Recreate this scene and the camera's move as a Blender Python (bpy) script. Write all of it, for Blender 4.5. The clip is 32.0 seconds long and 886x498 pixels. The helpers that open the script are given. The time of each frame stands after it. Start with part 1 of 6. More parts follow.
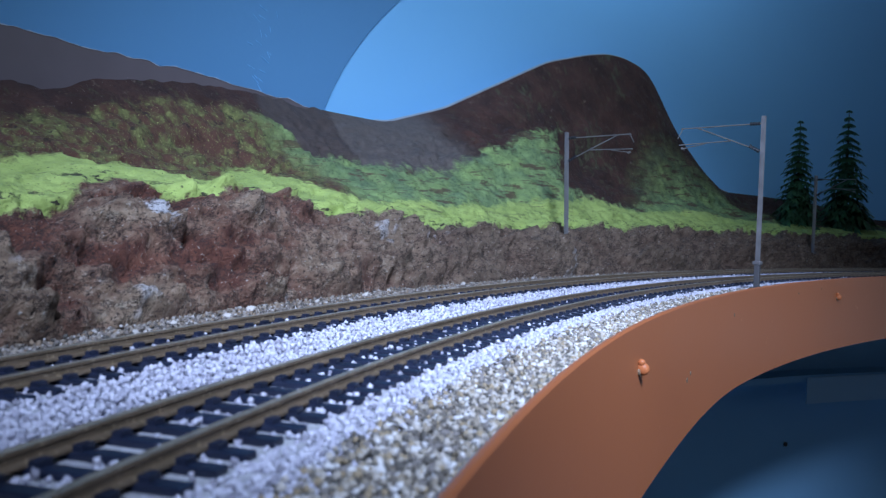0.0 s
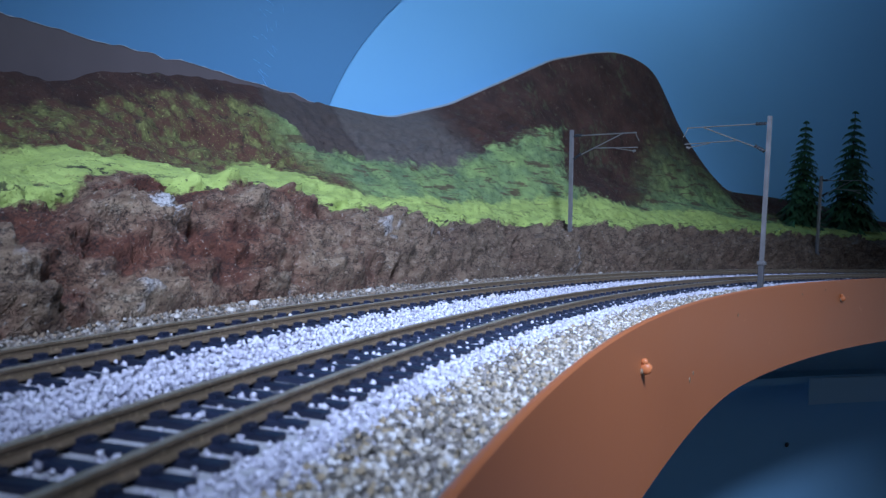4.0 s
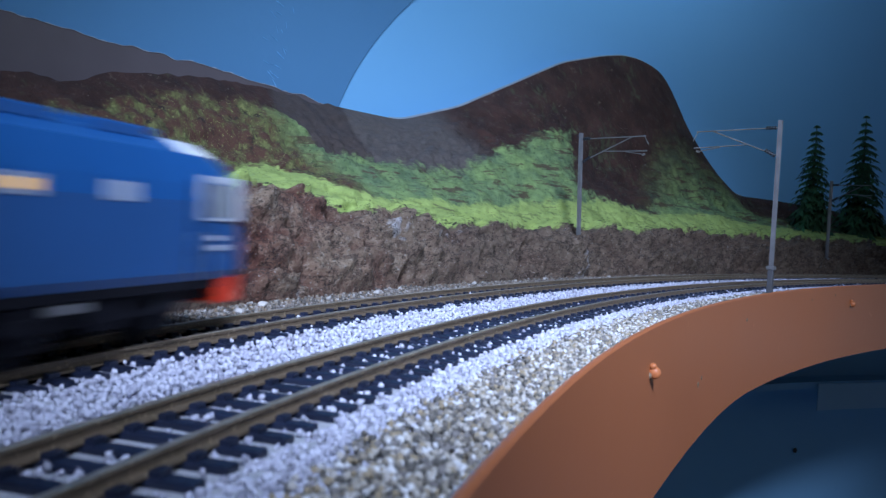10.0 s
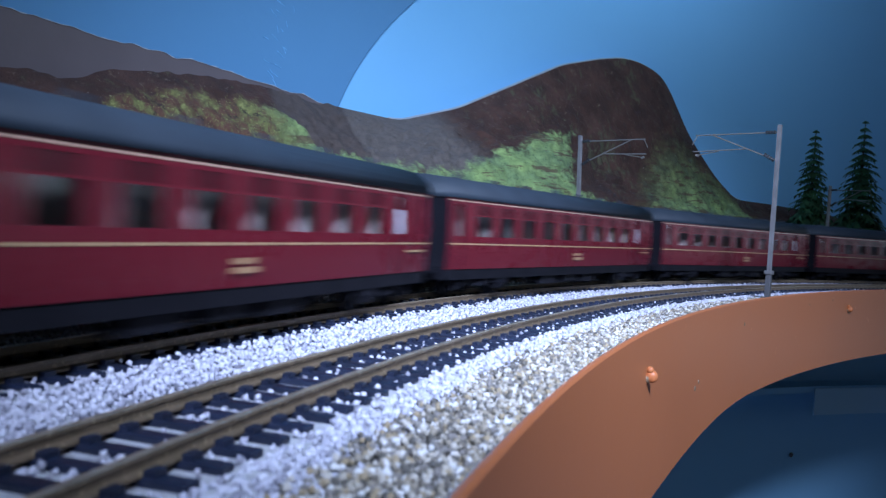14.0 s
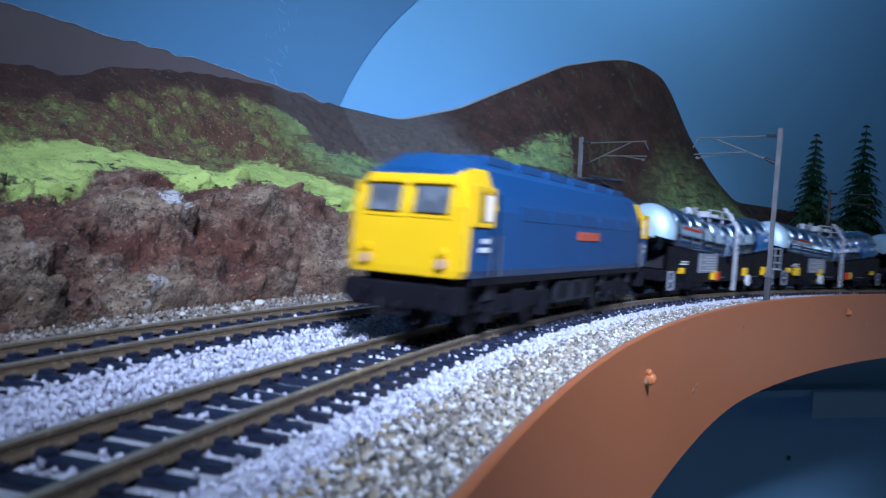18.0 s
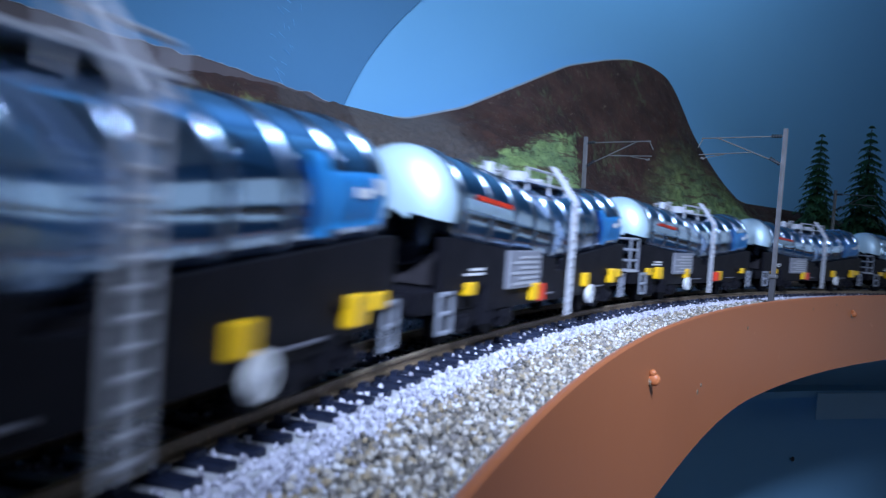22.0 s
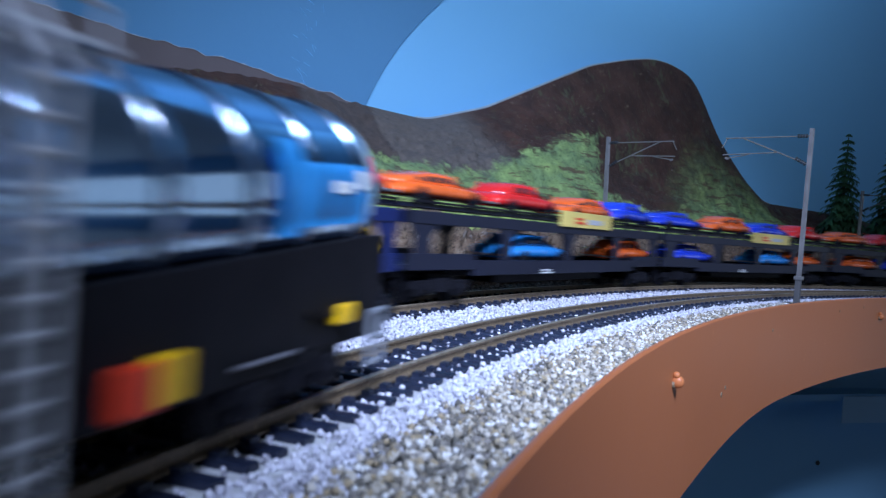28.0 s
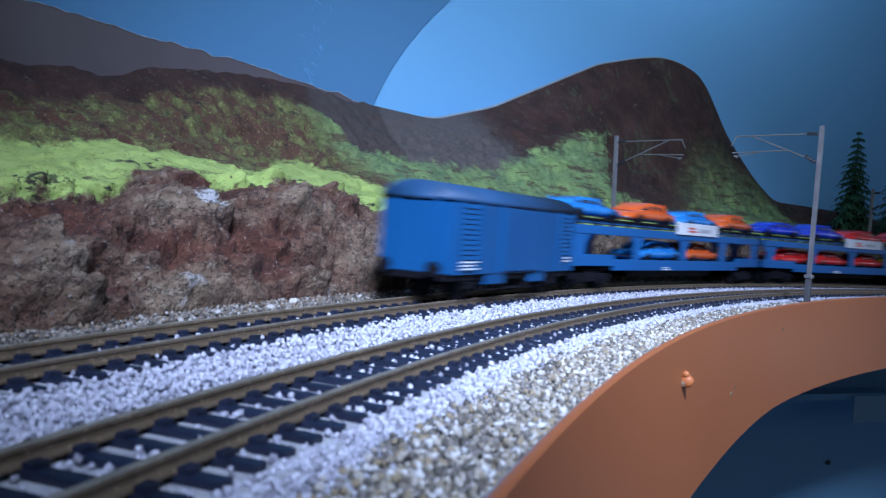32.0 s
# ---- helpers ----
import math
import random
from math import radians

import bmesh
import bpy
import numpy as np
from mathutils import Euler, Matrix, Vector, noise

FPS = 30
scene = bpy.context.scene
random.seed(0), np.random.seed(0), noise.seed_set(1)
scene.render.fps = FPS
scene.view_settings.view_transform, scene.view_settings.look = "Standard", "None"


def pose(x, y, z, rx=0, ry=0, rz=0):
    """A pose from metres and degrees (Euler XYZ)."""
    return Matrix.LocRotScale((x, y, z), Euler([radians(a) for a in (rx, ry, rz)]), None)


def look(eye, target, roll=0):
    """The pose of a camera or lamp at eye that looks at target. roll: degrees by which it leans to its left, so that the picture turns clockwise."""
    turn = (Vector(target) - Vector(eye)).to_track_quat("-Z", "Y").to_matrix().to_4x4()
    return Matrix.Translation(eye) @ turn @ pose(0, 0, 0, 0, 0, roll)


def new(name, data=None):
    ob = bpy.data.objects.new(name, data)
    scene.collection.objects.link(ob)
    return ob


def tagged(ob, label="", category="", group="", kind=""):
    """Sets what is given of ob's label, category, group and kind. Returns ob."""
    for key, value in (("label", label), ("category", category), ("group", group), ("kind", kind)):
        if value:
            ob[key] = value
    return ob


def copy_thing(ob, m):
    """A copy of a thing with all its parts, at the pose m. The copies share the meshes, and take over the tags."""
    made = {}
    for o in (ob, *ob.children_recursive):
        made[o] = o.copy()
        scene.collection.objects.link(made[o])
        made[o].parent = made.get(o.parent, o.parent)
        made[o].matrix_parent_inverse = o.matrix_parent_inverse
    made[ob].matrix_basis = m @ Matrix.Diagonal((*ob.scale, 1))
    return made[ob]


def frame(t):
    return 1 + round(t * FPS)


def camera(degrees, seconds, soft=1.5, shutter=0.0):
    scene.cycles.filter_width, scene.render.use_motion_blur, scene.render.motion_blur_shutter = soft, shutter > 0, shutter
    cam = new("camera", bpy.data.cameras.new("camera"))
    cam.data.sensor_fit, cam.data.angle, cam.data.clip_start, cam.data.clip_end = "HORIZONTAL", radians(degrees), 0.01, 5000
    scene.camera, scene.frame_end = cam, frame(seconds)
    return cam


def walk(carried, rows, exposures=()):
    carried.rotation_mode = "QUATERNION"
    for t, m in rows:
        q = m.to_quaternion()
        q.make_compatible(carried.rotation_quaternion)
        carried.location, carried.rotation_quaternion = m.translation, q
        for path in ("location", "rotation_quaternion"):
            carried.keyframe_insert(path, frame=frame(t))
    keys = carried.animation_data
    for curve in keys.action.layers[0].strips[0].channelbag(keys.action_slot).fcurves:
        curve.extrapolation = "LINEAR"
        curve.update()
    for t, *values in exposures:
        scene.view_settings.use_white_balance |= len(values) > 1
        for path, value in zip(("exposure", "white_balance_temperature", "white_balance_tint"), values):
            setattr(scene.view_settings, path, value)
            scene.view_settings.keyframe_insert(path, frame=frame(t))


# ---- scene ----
cam = camera(58, 32.0, soft=1.3, shutter=0.9)
EYE_HEIGHT = 0.0308
# seconds, turn in degrees, drift of the camera in millimetres
PATH = [
    (0, 88.307, -1.894, -0.578, 0.53, -0.58, -0.23),
    (0.5, 88.180, -1.903, -0.577, 0.60, -0.73, -0.23),
    (1, 88.170, -1.966, -0.712, 0.59, -0.73, -0.22),
    (1.5, 88.137, -2.052, -0.769, 0.53, -0.59, -0.26),
    (2, 88.172, -2.101, -0.845, 0.47, -0.38, -0.34),
    (2.5, 88.093, -1.933, -0.637, 0.42, -0.12, -0.43),
    (3, 88.017, -1.988, -0.337, 0.35, -0.03, -0.38),
    (3.5, 88.014, -2.405, -0.179, 0.27, -0.18, -0.19),
    (5.5, 88.117, -2.670, -0.517, 0.20, -0.39, -0.04),
    (6, 88.105, -2.693, -0.482, 0.14, -0.44, 0.04),
    (6.5, 88.071, -2.662, -0.301, 0.13, -0.24, -0.05),
    (7, 88.092, -2.623, -0.219, 0.13, -0.11, -0.13),
    (7.5, 88.103, -2.650, -0.076, 0.09, -0.13, -0.06),
    (8, 88.089, -2.746, 0.095, 0.04, -0.09, 0.01),
    (8.5, 88.082, -2.776, 0.201, 0.06, -0.10, 0.03),
    (9, 88.124, -2.907, 0.108, 0.07, -0.12, 0.04),
    (9.5, 88.139, -2.917, 0.076, 0.00, -0.05, 0.06),
    (10, 88.138, -2.980, 0.238, -0.05, -0.11, 0.15),
    (10.5, 88.140, -3.107, 0.314, -0.03, -0.29, 0.23),
    (11, 88.129, -3.132, 0.327, 0.02, -0.33, 0.28),
    (11.5, 88.156, -3.416, 0.195, 0.06, -0.22, 0.31),
    (12, 88.191, -3.415, 0.064, 0.05, -0.11, 0.26),
    (12.5, 88.206, -3.401, 0.013, 0.05, -0.14, 0.25),
    (13, 88.222, -3.463, -0.008, 0.07, -0.06, 0.27),
    (13.5, 88.215, -3.592, -0.009, 0.03, 0.23, 0.22),
    (14, 88.204, -3.565, 0.136, -0.02, 0.18, 0.28),
    (14.5, 88.159, -3.638, 0.233, -0.08, -0.05, 0.45),
    (16.5, 88.189, -3.960, 0.381, -0.13, -0.03, 0.53),
    (17, 88.166, -3.971, 0.380, -0.11, 0.05, 0.52),
    (17.5, 88.198, -4.099, 0.181, -0.10, 0.04, 0.53),
    (18, 88.192, -4.082, 0.136, -0.10, -0.08, 0.59),
    (18.5, 88.173, -4.095, 0.157, -0.08, -0.20, 0.62),
    (19, 88.158, -4.061, 0.176, -0.12, -0.21, 0.57),
    (19.5, 88.166, -4.170, 0.095, -0.17, -0.18, 0.58),
    (20, 88.163, -4.196, 0.076, -0.20, -0.25, 0.67),
    (20.5, 88.146, -4.161, 0.215, -0.23, -0.25, 0.67),
    (21, 88.140, -4.162, 0.291, -0.19, -0.28, 0.66),
    (21.5, 88.160, -4.278, 0.328, -0.20, -0.26, 0.66),
    (22, 88.113, -4.312, 0.417, -0.26, -0.05, 0.66),
    (22.5, 88.126, -4.263, 0.554, -0.29, 0.03, 0.69),
    (23, 88.122, -4.291, 0.724, -0.29, 0.11, 0.59),
    (23.5, 88.121, -4.274, 0.816, -0.31, 0.18, 0.54),
    (24, 88.131, -4.345, 0.783, -0.33, 0.13, 0.64),
    (24.5, 88.137, -4.470, 0.884, -0.34, 0.19, 0.66),
    (25, 88.124, -4.371, 1.072, -0.37, 0.36, 0.61),
    (25.5, 88.090, -4.429, 1.251, -0.42, 0.47, 0.62),
    (27.5, 88.056, -4.387, 1.700, -0.48, 0.55, 0.65),
    (28, 88.018, -4.409, 1.928, -0.51, 0.64, 0.68),
    (28.5, 88.030, -4.399, 2.008, -0.48, 0.75, 0.67),
    (29, 88.030, -4.328, 2.144, -0.47, 0.81, 0.66),
    (29.5, 88.024, -4.282, 2.282, -0.51, 0.92, 0.60),
    (30, 87.982, -4.229, 2.408, -0.52, 1.06, 0.51),
    (30.5, 88.000, -4.342, 2.346, -0.46, 0.94, 0.54),
    (31, 87.996, -4.338, 2.343, -0.47, 0.97, 0.53),
    (31.5, 87.991, -4.268, 2.417, -0.51, 1.24, 0.44),
    (32, 87.969, -4.194, 2.510, -0.42, 1.23, 0.47)
]
walk(cam, [(t, pose(dx / 1000, dy / 1000, EYE_HEIGHT + dz / 1000, rx, ry, rz)) for t, rx, ry, rz, dx, dy, dz in PATH],
     exposures=[(0, 0.0), (9, -0.08), (11, -0.08), (12, 0.1), (13, 0.26), (14.5, 0.28), (17, 0.05), (32, 0.08)])

# ---- light: added lamps out of view, a little daylight from the room ----
world = bpy.data.worlds.new("room_air")
scene.world = world
world.use_nodes = True
world.node_tree.nodes["Background"].inputs[0].default_value = (0.55, 0.72, 1.0, 1)
world.node_tree.nodes["Background"].inputs[1].default_value = 0.25


def area_lamp(name, at, target, sx, sy, watts, colour):
    data = bpy.data.lights.new(name, "AREA")
    data.shape, data.size, data.size_y, data.energy, data.color = "RECTANGLE", sx, sy, watts, colour
    ob = new(name, data)
    ob.matrix_world = look(at, target)
    return ob


def spot_lamp(name, at, target, degrees, watts, colour, radius):
    data = bpy.data.lights.new(name, "SPOT")
    data.spot_size, data.spot_blend, data.energy, data.color, data.shadow_soft_size = radians(degrees), 1.0, watts, colour, radius
    ob = new(name, data)
    ob.matrix_world = look(at, target)
    return ob


# main spot assumed near the camera; its soft cone also darkens the edges
spot_lamp("unseen_spot", (0.08, -0.27, 0.43), (0.05, 0.39, 0.045), 49.5, 64.0, (0.55, 0.69, 1.0), 0.05)
# fill with no visible source, added to brighten the sky boards
area_lamp("sky_board_fill", (0.26, 0.60, 0.56), (-0.26, 1.12, 0.72), 0.5, 0.08, 2.35, (0.56, 0.74, 1.0))
# unseen strip, added as room fill and for the tanks' bright line
area_lamp("added_strip_fill", (0.35, -1.0, 1.25), (0.1, 0.8, 0.1), 1.1, 0.11, 2.5, (0.6, 0.74, 1.0))
# windows out of view, assumed from the bright lines on the tanks
area_lamp("assumed_window_light", (3.55, 2.585, 0.22), (3.55, 0.0, 0.22), 2.9, 1.34, 4.0, (0.66, 0.80, 1.0))
# the east one is stretched low as added fill for the lower wall
area_lamp("assumed_window_light", (5.185, 1.5, 0.22), (0.0, 1.5, 0.22), 1.85, 1.34, 12.0, (0.66, 0.80, 1.0))
cam.data.dof.use_dof, cam.data.dof.focus_distance, cam.data.dof.aperture_fstop = True, 0.46, 42.0

# ---- plan: a double track on a circle, a walled backdrop round it ----
CX, CY = 1.1001, -0.2355
R_NEAR, R_FAR = 1.1933, 1.2473
R_FASCIA, R_BACK = 1.1427, 1.50
GAUGE = 0.0165


def polar(r, deg, z=0.0):
    a = radians(deg)
    return Vector((CX + r * math.cos(a), CY + r * math.sin(a), z))


# ---- materials ----
def material(name, colour, rough=0.6, metal=0.0, other=None, scale=60.0, fine=600.0, bump=0.3, depth=0.0004,
             mix=0.5, spot=None, spots=0.62, coat=0.0, island=0.0, obj=0.0, spec=0.5):
    m = bpy.data.materials.new(name)
    m.use_nodes = True
    nt = m.node_tree
    n, l = nt.nodes, nt.links
    b = n["Principled BSDF"]
    b.inputs["Roughness"].default_value, b.inputs["Metallic"].default_value = rough, metal
    b.inputs["Coat Weight"].default_value = coat
    b.inputs["Specular IOR Level"].default_value = spec
    co = n.new("ShaderNodeTexCoord")
    big = n.new("ShaderNodeTexNoise")
    big.inputs["Scale"].default_value, big.inputs["Detail"].default_value = scale, 5
    l.new(co.outputs["Object"], big.inputs["Vector"])
    small = n.new("ShaderNodeTexNoise")
    small.inputs["Scale"].default_value, small.inputs["Detail"].default_value = fine, 3
    l.new(co.outputs["Object"], small.inputs["Vector"])
    other = other or tuple(c * 0.75 for c in colour)
    ramp = n.new("ShaderNodeValToRGB")
    ramp.color_ramp.elements[0].position, ramp.color_ramp.elements[1].position = 0.5 - mix * 0.4, 0.5 + mix * 0.4
    ramp.color_ramp.elements[0].color, ramp.color_ramp.elements[1].color = (*other, 1), (*colour, 1)
    l.new(big.outputs["Fac"], ramp.inputs[0])
    out = ramp.outputs[0]
    if spot:
        sr = n.new("ShaderNodeValToRGB")
        sr.color_ramp.elements[0].position, sr.color_ramp.elements[1].position = spots, spots + 0.06
        l.new(small.outputs["Fac"], sr.inputs[0])
        mx = n.new("ShaderNodeMixRGB")
        l.new(sr.outputs[0], mx.inputs[0])
        l.new(out, mx.inputs[1])
        mx.inputs[2].default_value = (*spot, 1)
        out = mx.outputs[0]
    for amount, node, socket in ((island, "ShaderNodeNewGeometry", "Random Per Island"), (obj, "ShaderNodeObjectInfo", "Random")):
        if amount:
            g = n.new(node)
            mr = n.new("ShaderNodeMapRange")
            mr.inputs[3].default_value, mr.inputs[4].default_value = 1 - amount, 1 + amount * 0.6
            l.new(g.outputs[socket], mr.inputs[0])
            mu = n.new("ShaderNodeMixRGB")
            mu.blend_type, mu.inputs[0].default_value = "MULTIPLY", 1
            l.new(out, mu.inputs[1])
            l.new(mr.outputs[0], mu.inputs[2])
            out = mu.outputs[0]
    l.new(out, b.inputs["Base Color"])
    if bump:
        bp = n.new("ShaderNodeBump")
        bp.inputs["Strength"].default_value, bp.inputs["Distance"].default_value = bump, depth
        l.new(small.outputs["Fac"], bp.inputs["Height"])
        l.new(bp.outputs[0], b.inputs["Normal"])
    rr = n.new("ShaderNodeMapRange")
    rr.inputs[3].default_value, rr.inputs[4].default_value = max(0.02, rough - 0.1), min(1, rough + 0.1)
    l.new(big.outputs["Fac"], rr.inputs[0])
    l.new(rr.outputs[0], b.inputs["Roughness"])
    return m


SKY = material("blue_wall_paint", (0.108, 0.280, 0.49), 0.55, scale=3, fine=90, bump=0.25, depth=0.0006, other=(0.092, 0.248, 0.44), spec=0.15)
SKY_LIGHT = material("pale_blue_wall_paint", (0.23, 0.55, 0.86), 0.7, scale=3, fine=90, bump=0.12, depth=0.0004, other=(0.20, 0.51, 0.84), spec=0.12)
# the wall's blue, paled below the layout in place of missing light
WALL_BRIGHTENED = material("brightened_wall_paint", (0.30, 0.60, 0.88), 0.7, scale=3, fine=90, bump=0.2, depth=0.0005, other=(0.26, 0.55, 0.84), spec=0.12)
PANEL_PALE = material("panel_paint", (0.44, 0.70, 0.92), 0.6, scale=5, fine=90, bump=0.2, depth=0.0005, other=(0.40, 0.66, 0.90), spec=0.12)
FASCIA = material("terracotta_paint", (0.41, 0.130, 0.049), 0.42, scale=6, fine=160, bump=0.10, depth=0.0003, other=(0.37, 0.116, 0.043), spot=(0.47, 0.17, 0.075), spots=0.72, spec=0.25)
GREY_EDGE = material("grey_edge_paint", (0.32, 0.34, 0.38), 0.6)
BOARD = material("board_timber", (0.30, 0.22, 0.13), 0.7, scale=12)
BED = material("pale_ballast_bed", (0.52, 0.53, 0.57), 0.9, scale=300, fine=1200, other=(0.36, 0.36, 0.40), bump=0.8, depth=0.0008)
GROUND = material("glued_track_bed", (0.16, 0.15, 0.14), 0.9, scale=90, fine=800, other=(0.10, 0.095, 0.09), bump=0.8, depth=0.001)
RAIL = material("rusty_rail", (0.205, 0.146, 0.098), 0.5, 0.35, scale=200, fine=900, other=(0.17, 0.125, 0.08), spot=(0.33, 0.25, 0.16), spots=0.6)
RAIL_TOP = material("worn_rail_head", (0.50, 0.42, 0.31), 0.38, 0.6, scale=200, fine=900, other=(0.30, 0.25, 0.19))
SLEEPER = material("black_plastic_sleeper", (0.012, 0.018, 0.042), 0.42, scale=300, fine=1500, obj=0.3)
MAST = material("grey_mast_metal", (0.27, 0.265, 0.28), 0.40, 0.6, scale=100, other=(0.19, 0.185, 0.195))
MAST_FOOT = material("dark_mast_foot", (0.085, 0.085, 0.095), 0.55, 0.3, scale=100)
ARM = material("pale_bracket_metal", (0.19, 0.185, 0.18), 0.5, 0.4, scale=100)
DARK_WIRE = material("dark_wire", (0.03, 0.035, 0.045), 0.5, 0.4)




def stone_material(name, tones, rough=0.85):
    """Each stone takes one of the tones."""
    m = material(name, tones[0], rough, scale=300, fine=1300, bump=0.4)
    n, l = m.node_tree.nodes, m.node_tree.links
    g = n.new("ShaderNodeNewGeometry")
    r = n.new("ShaderNodeValToRGB")
    r.color_ramp.interpolation = "CONSTANT"
    r.color_ramp.elements[1].position = (len(tones) - 1) / len(tones)
    for k in range(1, len(tones) - 1):
        r.color_ramp.elements.new(k / len(tones))
    for e, t in zip(r.color_ramp.elements, tones):
        e.color = (*t, 1)
    l.new(g.outputs["Random Per Island"], r.inputs[0])
    l.new(r.outputs[0], n["Principled BSDF"].inputs["Base Color"])
    return m


BALLAST = stone_material("white_ballast_stone", [(0.568, 0.566, 0.655), (0.499, 0.496, 0.592), (0.636, 0.635, 0.728), (0.413, 0.409, 0.501), (0.55, 0.548, 0.646), (0.292, 0.287, 0.346), (0.602, 0.6, 0.701), (0.464, 0.461, 0.555)])
RUBBLE = stone_material("brown_rubble_stone", [(0.20, 0.16, 0.125), (0.12, 0.10, 0.085), (0.28, 0.24, 0.20), (0.16, 0.135, 0.12), (0.38, 0.35, 0.33), (0.22, 0.16, 0.11), (0.09, 0.08, 0.07), (0.25, 0.22, 0.20)])
GRAVEL = stone_material("mixed_gravel_stone", [(0.30, 0.26, 0.21), (0.16, 0.14, 0.12), (0.42, 0.38, 0.33), (0.22, 0.20, 0.19), (0.66, 0.65, 0.66), (0.33, 0.26, 0.17), (0.11, 0.10, 0.09), (0.50, 0.46, 0.42)])

# ---- small builders ----
def part(name, bm, mat, parent=None, label=""):
    me = bpy.data.meshes.new(name)
    bm.to_mesh(me)
    bm.free()
    for m in (mat if isinstance(mat, (list, tuple)) else [mat]):
        me.materials.append(m)
    ob = new(name, me)
    ob.parent = parent
    if label:
        ob["label"] = label
    return ob


def smooth(ob):
    for p in ob.data.polygons:
        p.use_smooth = True
    return ob


def box(bm, x0, x1, y0, y1, z0, z1, bevel=0.0, mi=0):
    r = bmesh.ops.create_cube(bm, size=1)
    for v in r["verts"]:
        v.co = Vector((x0 + (v.co.x + 0.5) * (x1 - x0), y0 + (v.co.y + 0.5) * (y1 - y0), z0 + (v.co.z + 0.5) * (z1 - z0)))
    faces = {f for v in r["verts"] for f in v.link_faces}
    for f in faces:
        f.material_index = mi
    if bevel:
        bmesh.ops.bevel(bm, geom=list({e for f in faces for e in f.edges}), offset=bevel, segments=2, affect="EDGES", profile=0.5)
    return bm


def rod(bm, a, b, r, seg=8, r2=None):
    a, b = Vector(a), Vector(b)
    d = b - a
    m = Matrix.Translation((a + b) / 2) @ d.to_track_quat("Z", "Y").to_matrix().to_4x4()
    bmesh.ops.create_cone(bm, cap_ends=True, segments=seg, radius1=r, radius2=r if r2 is None else r2, depth=d.length, matrix=m)
    return bm


def arc_sheet(name, r_z, deg0, deg1, steps, mat, parent=None, closed=False, mi=None):
    """A profile of (radius, z) points swept round the circle's centre."""
    bm = bmesh.new()
    rings = []
    for i in range(steps + 1):
        d = deg0 + (deg1 - deg0) * i / steps
        rings.append([bm.verts.new(polar(r, d, z)) for r, z in r_z])
    n = len(r_z)
    for a, b in zip(rings, rings[1:]):
        for k in range(n if closed else n - 1):
            f = bm.faces.new((a[k], b[k], b[(k + 1) % n], a[(k + 1) % n]))
            if mi:
                f.material_index = mi[k]
    if closed:
        bm.faces.new(rings[0])
        bm.faces.new(rings[-1][::-1])
    bmesh.ops.recalc_face_normals(bm, faces=bm.faces)
    return part(name, bm, mat, parent)


def empty(name, label, category, group=""):
    return tagged(new(name), label, category, group)


# ---- room shell ----
FLOOR_Z = -0.95
# floor out of view, kept pale to throw light onto the lower wall
tagged(part("floor", box(bmesh.new(), -2.6, 5.2, -3.4, 2.6, FLOOR_Z - 0.05, FLOOR_Z), material("pale_bounce_floor", (0.55, 0.56, 0.58), 0.6)), "unseen room floor, pale grey to bounce light under the layout", "floor", kind="structure")
tagged(part("ceiling", box(bmesh.new(), -2.6, 5.2, -3.4, 2.6, 1.45, 1.5), material("white_ceiling", (0.7, 0.72, 0.75), 0.8)), "plain white ceiling over the layout", "ceiling", kind="structure")
for nm, b in (("wall_west", (-2.65, -2.6, -3.4, 2.6)), ("wall_south", (-2.6, 5.2, -3.45, -3.4))):
    tagged(part(nm, box(bmesh.new(), *b, FLOOR_Z, 1.45), SKY), "blue painted room wall", "wall", kind="structure")
# two walls, an unseen wide window added to each: opening along it, then height
FRAME_PAINT = material("frame_paint", (0.7, 0.7, 0.72), 0.4)
# sills set this low so the added light reaches under the layout
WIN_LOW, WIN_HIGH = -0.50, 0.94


def window_wall(wall, name, swap, at, ends, opening):
    def place(bm, u0, u1, v0, v1, z0, z1):
        return box(bm, v0, v1, u0, u1, z0, z1) if swap else box(bm, u0, u1, v0, v1, z0, z1)

    bm = bmesh.new()
    for u0, u1, z0, z1 in ((ends[0], opening[0], FLOOR_Z, 1.45), (opening[1], ends[1], FLOOR_Z, 1.45), (*opening, FLOOR_Z, WIN_LOW), (*opening, WIN_HIGH, 1.45)):
        place(bm, u0, u1, at, at + 0.05, z0, z1)
    tagged(part(wall, bm, SKY), "blue painted room wall with an assumed wide window", "wall", kind="structure")
    win = tagged(new(name), "wide white-framed window across the room, assumed and out of view", "window", kind="structure")
    u0, u1, mid = *opening, sum(opening) / 2
    for a, b, c, d in ((u0, u0 + 0.05, WIN_LOW, WIN_HIGH), (u1 - 0.05, u1, WIN_LOW, WIN_HIGH), (mid - 0.02, mid + 0.02, WIN_LOW + 0.05, WIN_HIGH - 0.05), (u0 + 0.05, u1 - 0.05, WIN_LOW, WIN_LOW + 0.05), (u0 + 0.05, u1 - 0.05, WIN_HIGH - 0.05, WIN_HIGH)):
        part("window_frame", place(bmesh.new(), a, b, at + 0.01, at + 0.04, c, d), FRAME_PAINT, win)


window_wall("wall_north", "window_1", False, 2.6, (-2.6, 5.2), (2.0, 5.1))
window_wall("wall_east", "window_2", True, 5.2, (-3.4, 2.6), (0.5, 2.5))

# baseboard ring, fascia with its coping edge, lower wall behind
tagged(arc_sheet("baseboard", [(R_FASCIA + 0.004, -0.006), (1.497, -0.006), (1.497, -0.03), (R_FASCIA + 0.004, -0.03)], 0, 360, 180, BOARD, closed=True), "timber baseboard ring carrying the railway", "baseboard", kind="structure")
